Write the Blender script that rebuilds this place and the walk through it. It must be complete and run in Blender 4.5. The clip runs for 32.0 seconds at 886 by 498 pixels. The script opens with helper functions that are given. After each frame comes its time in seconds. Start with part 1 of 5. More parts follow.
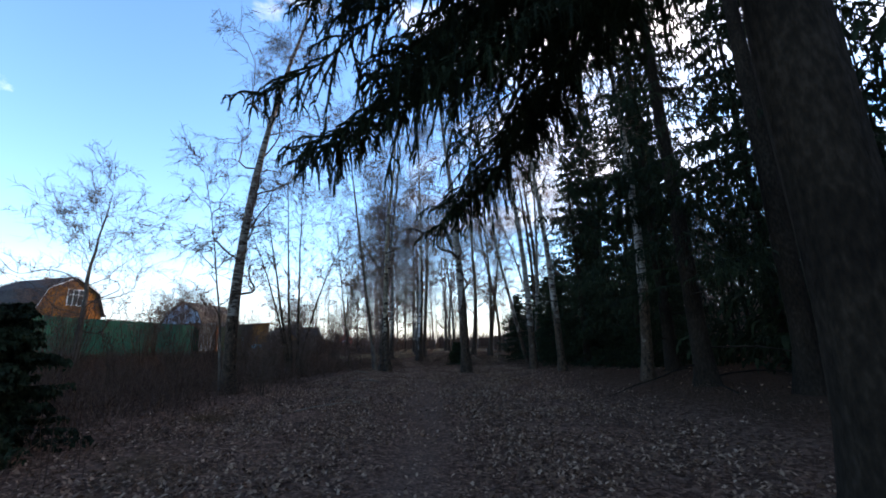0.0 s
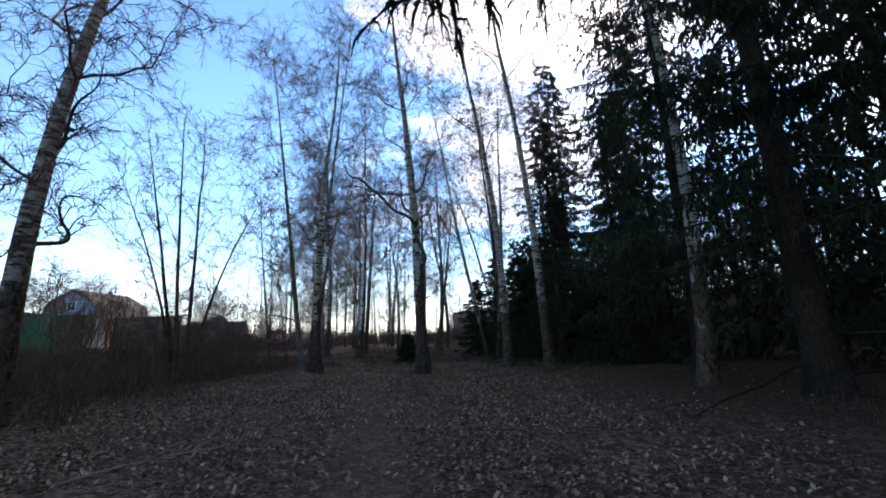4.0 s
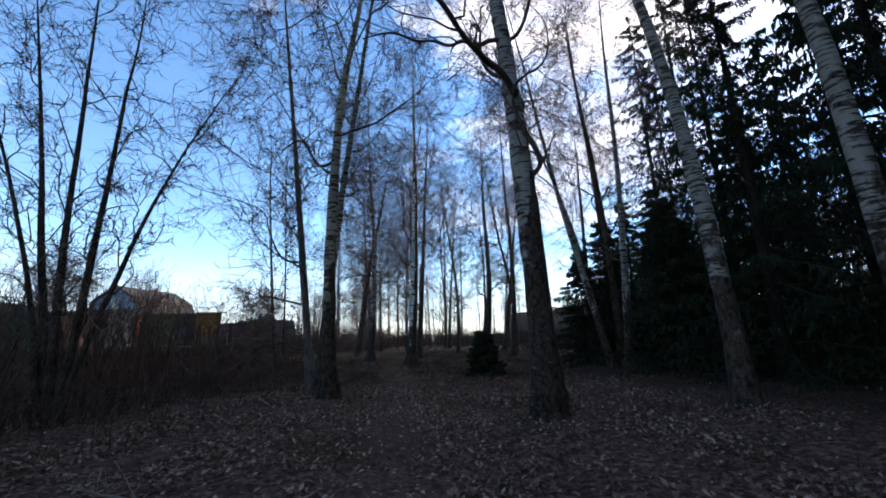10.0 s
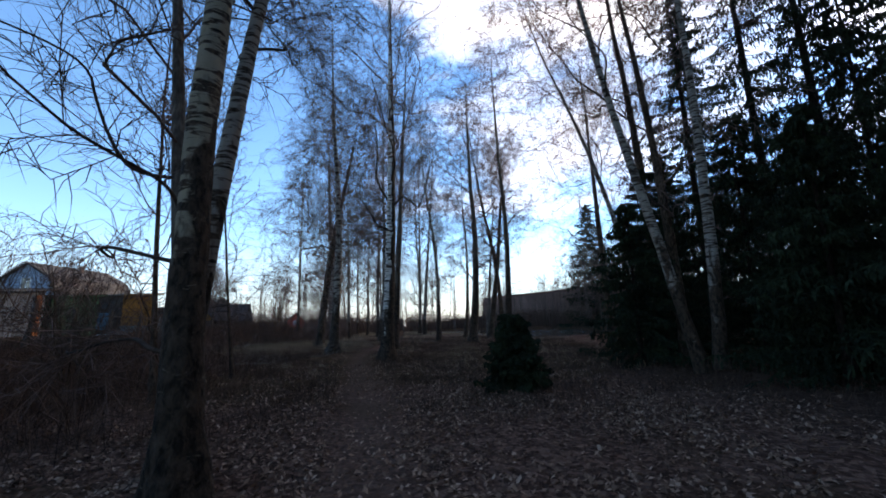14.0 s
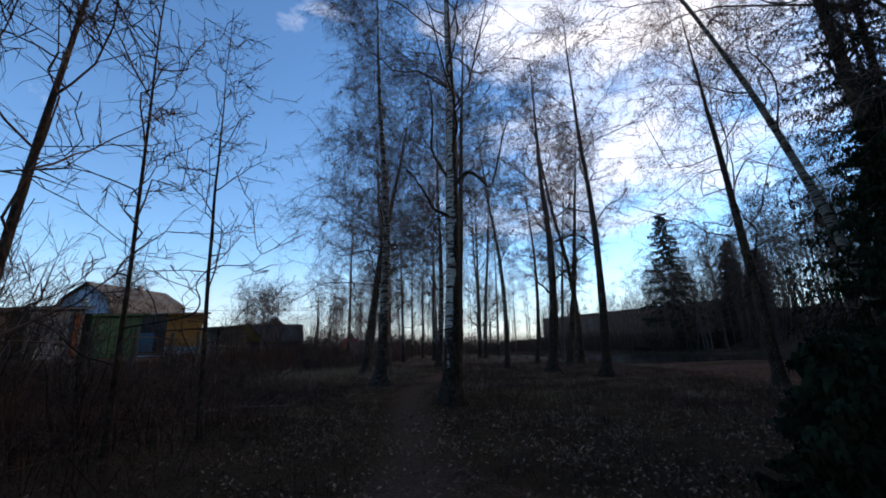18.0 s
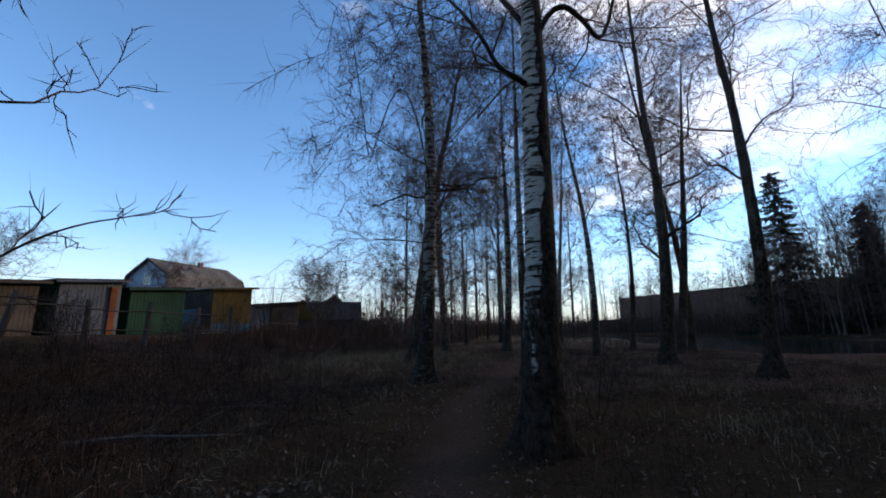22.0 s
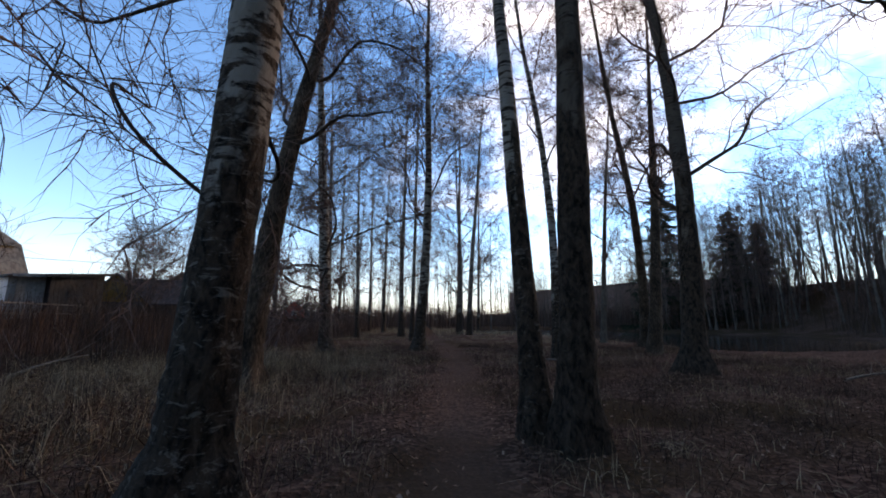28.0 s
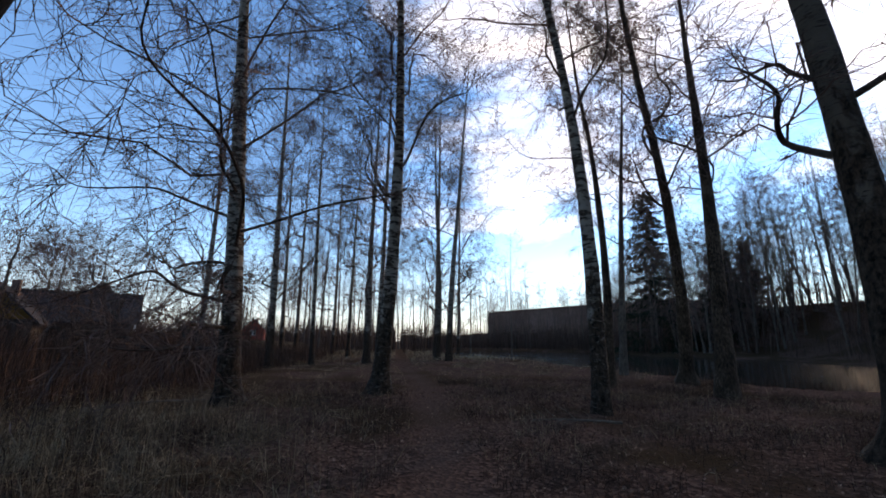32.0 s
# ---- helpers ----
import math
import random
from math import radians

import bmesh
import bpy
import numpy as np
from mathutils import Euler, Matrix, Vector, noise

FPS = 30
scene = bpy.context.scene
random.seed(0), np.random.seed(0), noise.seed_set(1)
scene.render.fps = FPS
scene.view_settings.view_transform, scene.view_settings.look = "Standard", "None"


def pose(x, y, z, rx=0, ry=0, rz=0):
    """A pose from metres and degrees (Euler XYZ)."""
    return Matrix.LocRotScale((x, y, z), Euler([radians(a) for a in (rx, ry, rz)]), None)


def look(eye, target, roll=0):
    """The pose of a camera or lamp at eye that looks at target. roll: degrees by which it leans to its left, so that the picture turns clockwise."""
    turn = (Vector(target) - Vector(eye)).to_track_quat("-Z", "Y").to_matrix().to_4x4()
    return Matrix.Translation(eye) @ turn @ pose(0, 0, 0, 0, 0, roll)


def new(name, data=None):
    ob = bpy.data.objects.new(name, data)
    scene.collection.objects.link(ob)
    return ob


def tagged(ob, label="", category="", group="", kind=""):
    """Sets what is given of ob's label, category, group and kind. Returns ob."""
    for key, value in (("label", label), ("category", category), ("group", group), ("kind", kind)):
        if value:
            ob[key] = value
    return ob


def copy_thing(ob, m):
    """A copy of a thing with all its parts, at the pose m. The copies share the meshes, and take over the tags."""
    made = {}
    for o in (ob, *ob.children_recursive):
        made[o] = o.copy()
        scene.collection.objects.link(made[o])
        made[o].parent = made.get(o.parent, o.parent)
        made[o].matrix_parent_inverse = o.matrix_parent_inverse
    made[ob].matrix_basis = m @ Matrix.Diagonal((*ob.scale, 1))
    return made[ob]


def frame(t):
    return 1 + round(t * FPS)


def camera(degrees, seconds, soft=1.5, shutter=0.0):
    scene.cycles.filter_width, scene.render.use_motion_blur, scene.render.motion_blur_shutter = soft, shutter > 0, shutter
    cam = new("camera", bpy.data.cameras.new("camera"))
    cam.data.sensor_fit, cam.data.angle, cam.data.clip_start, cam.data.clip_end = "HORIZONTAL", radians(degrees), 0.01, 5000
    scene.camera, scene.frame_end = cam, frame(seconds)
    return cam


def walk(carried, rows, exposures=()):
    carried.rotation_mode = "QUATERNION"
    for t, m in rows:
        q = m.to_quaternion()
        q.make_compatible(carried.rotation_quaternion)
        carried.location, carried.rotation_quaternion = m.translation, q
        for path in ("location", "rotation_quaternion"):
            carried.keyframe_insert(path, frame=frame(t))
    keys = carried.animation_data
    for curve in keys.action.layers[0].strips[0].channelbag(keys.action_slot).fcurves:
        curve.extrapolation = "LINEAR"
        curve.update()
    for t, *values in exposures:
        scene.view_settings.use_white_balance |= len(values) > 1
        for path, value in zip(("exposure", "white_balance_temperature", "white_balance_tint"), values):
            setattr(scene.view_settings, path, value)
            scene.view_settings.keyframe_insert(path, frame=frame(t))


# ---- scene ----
cam = camera(95.0, 32.0, soft=1.8)
PATH = [
    (0, (-0.007, 2.038, 1.375), (0.002, 3.986, 1.827), -1.9),
    (0.5, (-0.032, 2.628, 1.371), (0.034, 4.581, 1.8), -2.4),
    (1, (-0.121, 3.215, 1.411), (-0.017, 5.169, 1.823), -1.0),
    (1.5, (-0.21, 3.745, 1.46), (0.01, 5.695, 1.844), -0.9),
    (2, (-0.293, 4.377, 1.483), (-0.107, 6.33, 1.868), -2.4),
    (2.5, (-0.417, 4.933, 1.48), (-0.173, 6.876, 1.884), -1.4),
    (3, (-0.463, 5.574, 1.399), (-0.166, 7.508, 1.814), -2.6),
    (3.5, (-0.389, 6.116, 1.302), (-0.099, 8.049, 1.724), -2.3),
    (5.5, (-0.101, 8.374, 1.185), (0.05, 10.321, 1.618), 0.4),
    (6, (-0.071, 9.143, 1.167), (-0.101, 11.094, 1.602), 0.5),
    (6.5, (-0.059, 9.852, 1.176), (-0.118, 11.804, 1.609), -0.4),
    (7, (-0.187, 10.522, 1.17), (-0.328, 12.476, 1.572), -1.4),
    (7.5, (-0.236, 11.192, 1.183), (-0.337, 13.155, 1.555), -1.2),
    (8, (-0.348, 11.877, 1.191), (-0.441, 13.838, 1.572), -2.5),
    (8.5, (-0.601, 12.497, 1.168), (-0.607, 14.45, 1.571), -1.6),
    (9, (-0.486, 13.189, 1.136), (-0.548, 15.145, 1.55), -1.7),
    (9.5, (-0.637, 13.744, 1.111), (-0.656, 15.694, 1.554), -1.0),
    (10, (-0.59, 14.539, 1.152), (-0.562, 16.489, 1.594), -1.7),
    (10.5, (-0.611, 15.171, 1.145), (-0.583, 17.121, 1.587), -2.3),
    (11, (-0.684, 15.77, 1.198), (-0.647, 17.724, 1.624), -1.1),
    (11.5, (-0.736, 16.433, 1.199), (-0.703, 18.384, 1.636), -2.7),
    (12, (-0.905, 17.175, 1.23), (-1.003, 19.122, 1.678), -1.4),
    (12.5, (-0.968, 17.797, 1.18), (-1.022, 19.745, 1.631), -1.4),
    (13, (-1.04, 18.521, 1.153), (-1.041, 20.474, 1.587), -2.7),
    (13.5, (-1.132, 19.229, 1.206), (-1.098, 21.189, 1.6), -1.8),
    (14, (-1.147, 19.935, 1.28), (-0.978, 21.894, 1.645), -1.9),
    (14.5, (-1.253, 20.608, 1.229), (-1.14, 22.566, 1.623), -2.8),
    (16.5, (-1.354, 22.77, 1.539), (-1.195, 24.721, 1.948), -0.1),
    (17, (-1.412, 23.387, 1.494), (-1.411, 25.342, 1.916), -0.6),
    (17.5, (-1.494, 24.08, 1.443), (-1.492, 26.032, 1.877), -1.0),
    (18, (-1.642, 24.826, 1.414), (-1.732, 26.767, 1.887), -1.5),
    (18.5, (-1.764, 25.49, 1.416), (-1.903, 27.424, 1.907), -0.6),
    (19, (-1.8, 26.214, 1.422), (-1.911, 28.154, 1.895), -1.5),
    (19.5, (-1.911, 26.88, 1.41), (-2.05, 28.829, 1.838), -1.2),
    (20, (-1.905, 27.52, 1.344), (-1.998, 29.477, 1.744), -1.4),
    (20.5, (-1.981, 28.182, 1.416), (-2.12, 30.141, 1.795), -2.2),
    (21, (-2.095, 28.819, 1.483), (-2.33, 30.77, 1.852), -1.3),
    (21.5, (-2.149, 29.395, 1.304), (-2.415, 31.341, 1.682), -2.1),
    (22, (-2.084, 30.232, 1.457), (-2.491, 32.151, 1.843), -0.7),
    (22.5, (-2.339, 30.731, 1.316), (-2.76, 32.638, 1.748), 0.6),
    (23, (-2.462, 31.371, 1.323), (-2.852, 33.287, 1.741), -1.0),
    (23.5, (-2.745, 32.043, 1.339), (-3.182, 33.954, 1.738), -2.2),
    (24, (-2.824, 32.765, 1.313), (-3.171, 34.703, 1.664), -2.4),
    (24.5, (-2.947, 33.429, 1.362), (-3.274, 35.377, 1.673), -1.6),
    (26.5, (-3.381, 36.169, 1.504), (-3.515, 38.147, 1.77), -1.8),
    (27, (-3.518, 36.967, 1.421), (-3.546, 38.944, 1.722), -1.3),
    (27.5, (-3.572, 37.767, 1.332), (-3.472, 39.732, 1.691), 0.6),
    (28, (-3.577, 38.701, 1.251), (-3.469, 40.668, 1.6), 0.0),
    (28.5, (-3.626, 39.525, 1.292), (-3.543, 41.492, 1.644), -1.3),
    (29, (-3.604, 40.309, 1.304), (-3.384, 42.259, 1.685), -1.2),
    (29.5, (-3.565, 40.951, 1.294), (-3.34, 42.896, 1.7), -0.5),
    (30, (-3.462, 41.464, 1.316), (-3.142, 43.402, 1.696), 0.7),
    (30.5, (-3.464, 42.049, 1.301), (-3.185, 44.0, 1.638), -0.6),
    (31, (-3.455, 42.617, 1.326), (-3.209, 44.578, 1.634), 1.4),
    (31.5, (-3.369, 43.265, 1.328), (-3.136, 45.22, 1.681), -0.0),
    (32, (-3.205, 44.123, 1.467), (-2.987, 46.061, 1.909), 0.2),
]
walk(cam, [(t, look(eye, target, roll)) for t, eye, target, roll in PATH], exposures=[(0, 1.9, 7200, 18), (3, 2.1, 7300, 18), (6.5, 1.75, 7050, 18), (9, 1.6, 6900, 18), (13, 1.5, 6900, 18), (16.5, 1.42, 6750, 16), (17, 1.22, 6650, 16), (18, 0.84, 6600, 16), (19, 0.76, 6600, 16), (23, 1.03, 6700, 16), (28, 1.47, 7300, 21), (30, 1.44, 7300, 20), (31, 1.46, 7250, 20), (32, 1.27, 7200, 20)])

# ---- light ----
SUN_AZ, SUN_EL = 52.0, 16.0          # degrees right of the way ahead, and above the horizon
world = bpy.data.worlds.new("sky")
scene.world = world
world.use_nodes = True
wn, wl = world.node_tree.nodes, world.node_tree.links
wn.clear()


def wnode(kind, **values):
    n = wn.new(kind)
    for key, value in values.items():
        n.inputs[key].default_value = value
    return n


sky = wn.new("ShaderNodeTexSky")
sky.sky_type, sky.sun_disc = "NISHITA", False
sky.sun_elevation, sky.sun_rotation = radians(SUN_EL), radians(SUN_AZ)
sky.air_density, sky.dust_density, sky.ozone_density = 1.0, 0.0, 3.0
coord = wn.new("ShaderNodeTexCoord")
flat = wn.new("ShaderNodeMapping")
flat.inputs["Scale"].default_value = (1.0, 1.0, 2.6)
wl.new(coord.outputs["Generated"], flat.inputs["Vector"])
puffs = wnode("ShaderNodeTexNoise", Scale=2.4, Detail=7.0, Roughness=0.58, Distortion=0.35)
wl.new(flat.outputs[0], puffs.inputs["Vector"])
# cloud gathers on the sun's side of the sky
sun_way = Vector((math.sin(radians(SUN_AZ)) * math.cos(radians(SUN_EL + 12)), math.cos(radians(SUN_AZ)) * math.cos(radians(SUN_EL + 12)), math.sin(radians(SUN_EL + 12))))
near = wn.new("ShaderNodeVectorMath")
near.operation = "DOT_PRODUCT"
near.inputs[1].default_value = sun_way
wl.new(coord.outputs["Generated"], near.inputs[0])
side = wnode("ShaderNodeMapRange")
side.inputs["From Min"].default_value, side.inputs["From Max"].default_value = 0.52, 1.0
side.inputs["To Min"].default_value, side.inputs["To Max"].default_value = -0.19, 0.13
wl.new(near.outputs["Value"], side.inputs["Value"])
total = wn.new("ShaderNodeMath")
total.operation = "ADD"
wl.new(puffs.outputs["Fac"], total.inputs[0])
wl.new(side.outputs[0], total.inputs[1])
lift = wn.new("ShaderNodeSeparateXYZ")
wl.new(coord.outputs["Generated"], lift.inputs[0])
bank = wnode("ShaderNodeMapRange")
bank.inputs["From Min"].default_value, bank.inputs["From Max"].default_value = 0.10, 0.34
bank.inputs["To Min"].default_value, bank.inputs["To Max"].default_value = -0.15, 0.03
wl.new(lift.outputs["Z"], bank.inputs["Value"])
banked = wn.new("ShaderNodeMath")
banked.operation = "ADD"
wl.new(total.outputs[0], banked.inputs[0])
wl.new(bank.outputs[0], banked.inputs[1])
cover = wn.new("ShaderNodeValToRGB")
cover.color_ramp.elements[0].position, cover.color_ramp.elements[1].position = 0.47, 0.72
wl.new(banked.outputs[0], cover.inputs[0])
cloud = wn.new("ShaderNodeRGB")
cloud.outputs[0].default_value = (5.5, 5.6, 5.9, 1)
blend = wn.new("ShaderNodeMix")
blend.data_type = "RGBA"
wl.new(cover.outputs[0], blend.inputs["Factor"])
deep = wnode("ShaderNodeHueSaturation", Saturation=1.12)
wl.new(sky.outputs[0], deep.inputs["Color"])
wl.new(deep.outputs[0], blend.inputs["A"])
wl.new(cloud.outputs[0], blend.inputs["B"])
# thin haze low over the horizon
low_sky = wn.new("ShaderNodeSeparateXYZ")
wl.new(coord.outputs["Generated"], low_sky.inputs[0])
veil = wnode("ShaderNodeMapRange")
veil.inputs["From Min"].default_value, veil.inputs["From Max"].default_value = 0.0, 0.20
veil.inputs["To Min"].default_value, veil.inputs["To Max"].default_value = 0.75, 0.0
wl.new(low_sky.outputs["Z"], veil.inputs["Value"])
haze = wn.new("ShaderNodeRGB")
haze.outputs[0].default_value = (2.45, 2.85, 3.5, 1)
hazy = wn.new("ShaderNodeMix")
hazy.data_type = "RGBA"
wl.new(veil.outputs[0], hazy.inputs["Factor"])
wl.new(blend.outputs["Result"], hazy.inputs["A"])
wl.new(haze.outputs[0], hazy.inputs["B"])
back = wnode("ShaderNodeBackground", Strength=0.155)
wl.new(hazy.outputs["Result"], back.inputs["Color"])
wout = wn.new("ShaderNodeOutputWorld")
wl.new(back.outputs[0], wout.inputs["Surface"])

sun_lamp = bpy.data.lights.new("sun", "SUN")
sun_lamp.energy, sun_lamp.angle, sun_lamp.color = 1.4, radians(3.0), (1.0, 0.80, 0.58)
sun = new("sun", sun_lamp)
sun.matrix_world = look((0, 0, 60), (-math.sin(radians(SUN_AZ)) * 100, -math.cos(radians(SUN_AZ)) * 100, 60 - math.tan(radians(SUN_EL)) * 100))

# ---- materials ----
def material(name, colors, scale=6.0, rough=0.85, bump=0.25, detail=6.0, stretch=(1, 1, 1), big=0.8, vary=0.0, metal=0.0, bump_scale=None, spec=0.08, stops=None):
    """Two scales of noise through a colour ramp, with relief; vary: brightness from object to object."""
    m = bpy.data.materials.new(name)
    m.use_nodes = True
    n, l = m.node_tree.nodes, m.node_tree.links
    b = n["Principled BSDF"]
    b.inputs["Roughness"].default_value, b.inputs["Metallic"].default_value = rough, metal
    b.inputs["Specular IOR Level"].default_value = spec
    c, mp = n.new("ShaderNodeTexCoord"), n.new("ShaderNodeMapping")
    mp.inputs["Scale"].default_value = stretch
    l.new(c.outputs["Object"], mp.inputs["Vector"])
    fine, wide = n.new("ShaderNodeTexNoise"), n.new("ShaderNodeTexNoise")
    fine.inputs["Scale"].default_value, fine.inputs["Detail"].default_value = scale, detail
    wide.inputs["Scale"].default_value, wide.inputs["Detail"].default_value = big, 3.0
    l.new(mp.outputs[0], fine.inputs["Vector"])
    l.new(c.outputs["Object"], wide.inputs["Vector"])
    mix = n.new("ShaderNodeMath")
    mix.operation = "MULTIPLY_ADD"
    mix.inputs[1].default_value = 0.45
    half = n.new("ShaderNodeMath")
    half.operation = "MULTIPLY"
    half.inputs[1].default_value = 0.55
    l.new(fine.outputs["Fac"], half.inputs[0])
    l.new(wide.outputs["Fac"], mix.inputs[0])
    l.new(half.outputs[0], mix.inputs[2])
    ramp = n.new("ShaderNodeValToRGB")
    e = ramp.color_ramp.elements
    at = stops or [0.36 + 0.28 * k / max(1, len(colors) - 1) for k in range(len(colors))]
    e[0].position, e[0].color = at[0], (*colors[0], 1)
    e[1].position, e[1].color = at[-1], (*colors[-1], 1)
    for p, col in zip(at[1:-1], colors[1:-1]):
        e.new(p).color = (*col, 1)
    l.new(mix.outputs[0], ramp.inputs[0])
    last = ramp.outputs[0]
    if vary:
        info, hsv, span = n.new("ShaderNodeObjectInfo"), n.new("ShaderNodeHueSaturation"), n.new("ShaderNodeMapRange")
        span.inputs["To Min"].default_value, span.inputs["To Max"].default_value = 1 - vary, 1 + vary
        l.new(info.outputs["Random"], span.inputs["Value"])
        l.new(span.outputs[0], hsv.inputs["Value"])
        l.new(last, hsv.inputs["Color"])
        last = hsv.outputs[0]
    l.new(last, b.inputs["Base Color"])
    bp = n.new("ShaderNodeBump")
    bp.inputs["Strength"].default_value, bp.inputs["Distance"].default_value = bump, 0.02
    if bump_scale:
        rel = n.new("ShaderNodeTexNoise")
        rel.inputs["Scale"].default_value, rel.inputs["Detail"].default_value = bump_scale, 5.0
        l.new(mp.outputs[0], rel.inputs["Vector"])
        l.new(rel.outputs["Fac"], bp.inputs["Height"])
    else:
        l.new(fine.outputs["Fac"], bp.inputs["Height"])
    l.new(bp.outputs[0], b.inputs["Normal"])
    return m


def island_material(name, colors, rough=0.9):
    """A colour for every loose piece of a mesh."""
    m = bpy.data.materials.new(name)
    m.use_nodes = True
    n, l = m.node_tree.nodes, m.node_tree.links
    g, ramp, t, mixc = n.new("ShaderNodeNewGeometry"), n.new("ShaderNodeValToRGB"), n.new("ShaderNodeTexNoise"), n.new("ShaderNodeHueSaturation")
    e = ramp.color_ramp.elements
    e[0].position, e[0].color = 0.0, (*colors[0], 1)
    e[1].position, e[1].color = 1.0, (*colors[-1], 1)
    for k, col in enumerate(colors[1:-1], 1):
        e.new(k / (len(colors) - 1)).color = (*col, 1)
    l.new(g.outputs["Random Per Island"], ramp.inputs[0])
    t.inputs["Scale"].default_value = 1.3
    span = n.new("ShaderNodeMapRange")
    span.inputs["To Min"].default_value, span.inputs["To Max"].default_value = 0.6, 1.4
    l.new(t.outputs["Fac"], span.inputs["Value"])
    l.new(span.outputs[0], mixc.inputs["Value"])
    l.new(ramp.outputs[0], mixc.inputs["Color"])
    l.new(mixc.outputs[0], n["Principled BSDF"].inputs["Base Color"])
    n["Principled BSDF"].inputs["Roughness"].default_value = rough
    n["Principled BSDF"].inputs["Specular IOR Level"].default_value = 0.05
    return m


def birch_bark(name, pale, dark_to, furrow=0.5, rough_side=0.0, fleck=0.62, climb=1.95, mark=0.55, band=7):
    """White papery bark with dark cross marks, breaking up into black furrowed bark towards the foot, which reaches to dark_to metres;
    rough_side: how far the cracked black bark climbs up the side that faces +x."""
    m = bpy.data.materials.new(name)
    m.use_nodes = True
    n, l = m.node_tree.nodes, m.node_tree.links
    b = n["Principled BSDF"]
    b.inputs["Roughness"].default_value, b.inputs["Specular IOR Level"].default_value = 0.8, 0.08
    c = n.new("ShaderNodeTexCoord")

    def noise_at(sx, sy, sz, scale, detail, rough=0.55, dist=0.0):
        mp, t = n.new("ShaderNodeMapping"), n.new("ShaderNodeTexNoise")
        mp.inputs["Scale"].default_value = (sx, sy, sz)
        l.new(c.outputs["Object"], mp.inputs["Vector"])
        t.inputs["Scale"].default_value, t.inputs["Detail"].default_value, t.inputs["Roughness"].default_value, t.inputs["Distortion"].default_value = scale, detail, rough, dist
        l.new(mp.outputs[0], t.inputs["Vector"])
        return t.outputs["Fac"]

    def ramp_of(value, a, bb, ca, cb):
        r = n.new("ShaderNodeValToRGB")
        r.color_ramp.elements[0].position, r.color_ramp.elements[1].position = a, bb
        r.color_ramp.elements[0].color, r.color_ramp.elements[1].color = (*ca, 1), (*cb, 1)
        l.new(value, r.inputs[0])
        return r.outputs[0]

    def mixed(fac, a, bb):
        x = n.new("ShaderNodeMix")
        x.data_type = "RGBA"
        l.new(fac, x.inputs["Factor"])
        l.new(a, x.inputs["A"])
        l.new(bb, x.inputs["B"])
        return x.outputs["Result"]

    white = ramp_of(noise_at(1, 1, 1, 3.0, 5), 0.3, 0.7, tuple(v * 0.72 for v in pale), pale)
    marks = ramp_of(noise_at(1, 1, band, 3.2, 4, 0.6, 0.4), mark, mark + 0.07, (0, 0, 0), (1, 1, 1))
    cracked = ramp_of(noise_at(2.4, 2.4, 1.3, 6.0, 7, 0.65, 0.5), 0.36, 0.68, (0.007, 0.0046, 0.0033), (0.072, 0.0475, 0.032))
    flecks = ramp_of(noise_at(1.3, 1.3, 3.2, 5.2, 8, 0.75, 0.7), fleck, fleck + 0.06, (0, 0, 0), (0.5, 0.5, 0.5))
    black = mixed(flecks, cracked, white)
    body = mixed(marks, white, black)
    height, up = n.new("ShaderNodeSeparateXYZ"), n.new("ShaderNodeMath")
    l.new(c.outputs["Object"], height.inputs[0])
    up.operation = "MULTIPLY_ADD"
    up.inputs[1].default_value = -1.0 / dark_to
    low = n.new("ShaderNodeMath")
    low.operation = "MINIMUM"
    low.inputs[1].default_value = dark_to * (1.6 if rough_side else climb)
    l.new(height.outputs["Z"], low.inputs[0])
    l.new(low.outputs[0], up.inputs[0])
    patch = n.new("ShaderNodeMath")
    patch.operation = "MULTIPLY_ADD"
    patch.inputs[1].default_value, patch.inputs[2].default_value = 2.6, -0.3
    l.new(noise_at(1.6, 1.6, 0.8, 1.6, 5, 0.6, 0.6), patch.inputs[0])
    l.new(patch.outputs[0], up.inputs[2])
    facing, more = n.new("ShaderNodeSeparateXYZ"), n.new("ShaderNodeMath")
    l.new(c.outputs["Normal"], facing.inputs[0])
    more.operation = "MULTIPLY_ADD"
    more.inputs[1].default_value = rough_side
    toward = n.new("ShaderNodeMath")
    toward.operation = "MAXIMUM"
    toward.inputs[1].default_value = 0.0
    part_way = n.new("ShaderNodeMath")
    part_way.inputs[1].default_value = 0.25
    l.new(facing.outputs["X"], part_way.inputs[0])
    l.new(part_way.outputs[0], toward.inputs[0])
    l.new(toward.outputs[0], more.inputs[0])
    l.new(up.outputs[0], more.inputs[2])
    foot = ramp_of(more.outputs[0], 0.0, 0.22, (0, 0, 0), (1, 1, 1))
    l.new(mixed(foot, body, black), b.inputs["Base Color"])
    bp = n.new("ShaderNodeBump")
    bp.inputs["Strength"].default_value, bp.inputs["Distance"].default_value = furrow, 0.06
    l.new(noise_at(2.6, 2.6, 1.4, 7.0, 7, 0.65, 0.4), bp.inputs["Height"])
    l.new(bp.outputs[0], b.inputs["Normal"])
    return m


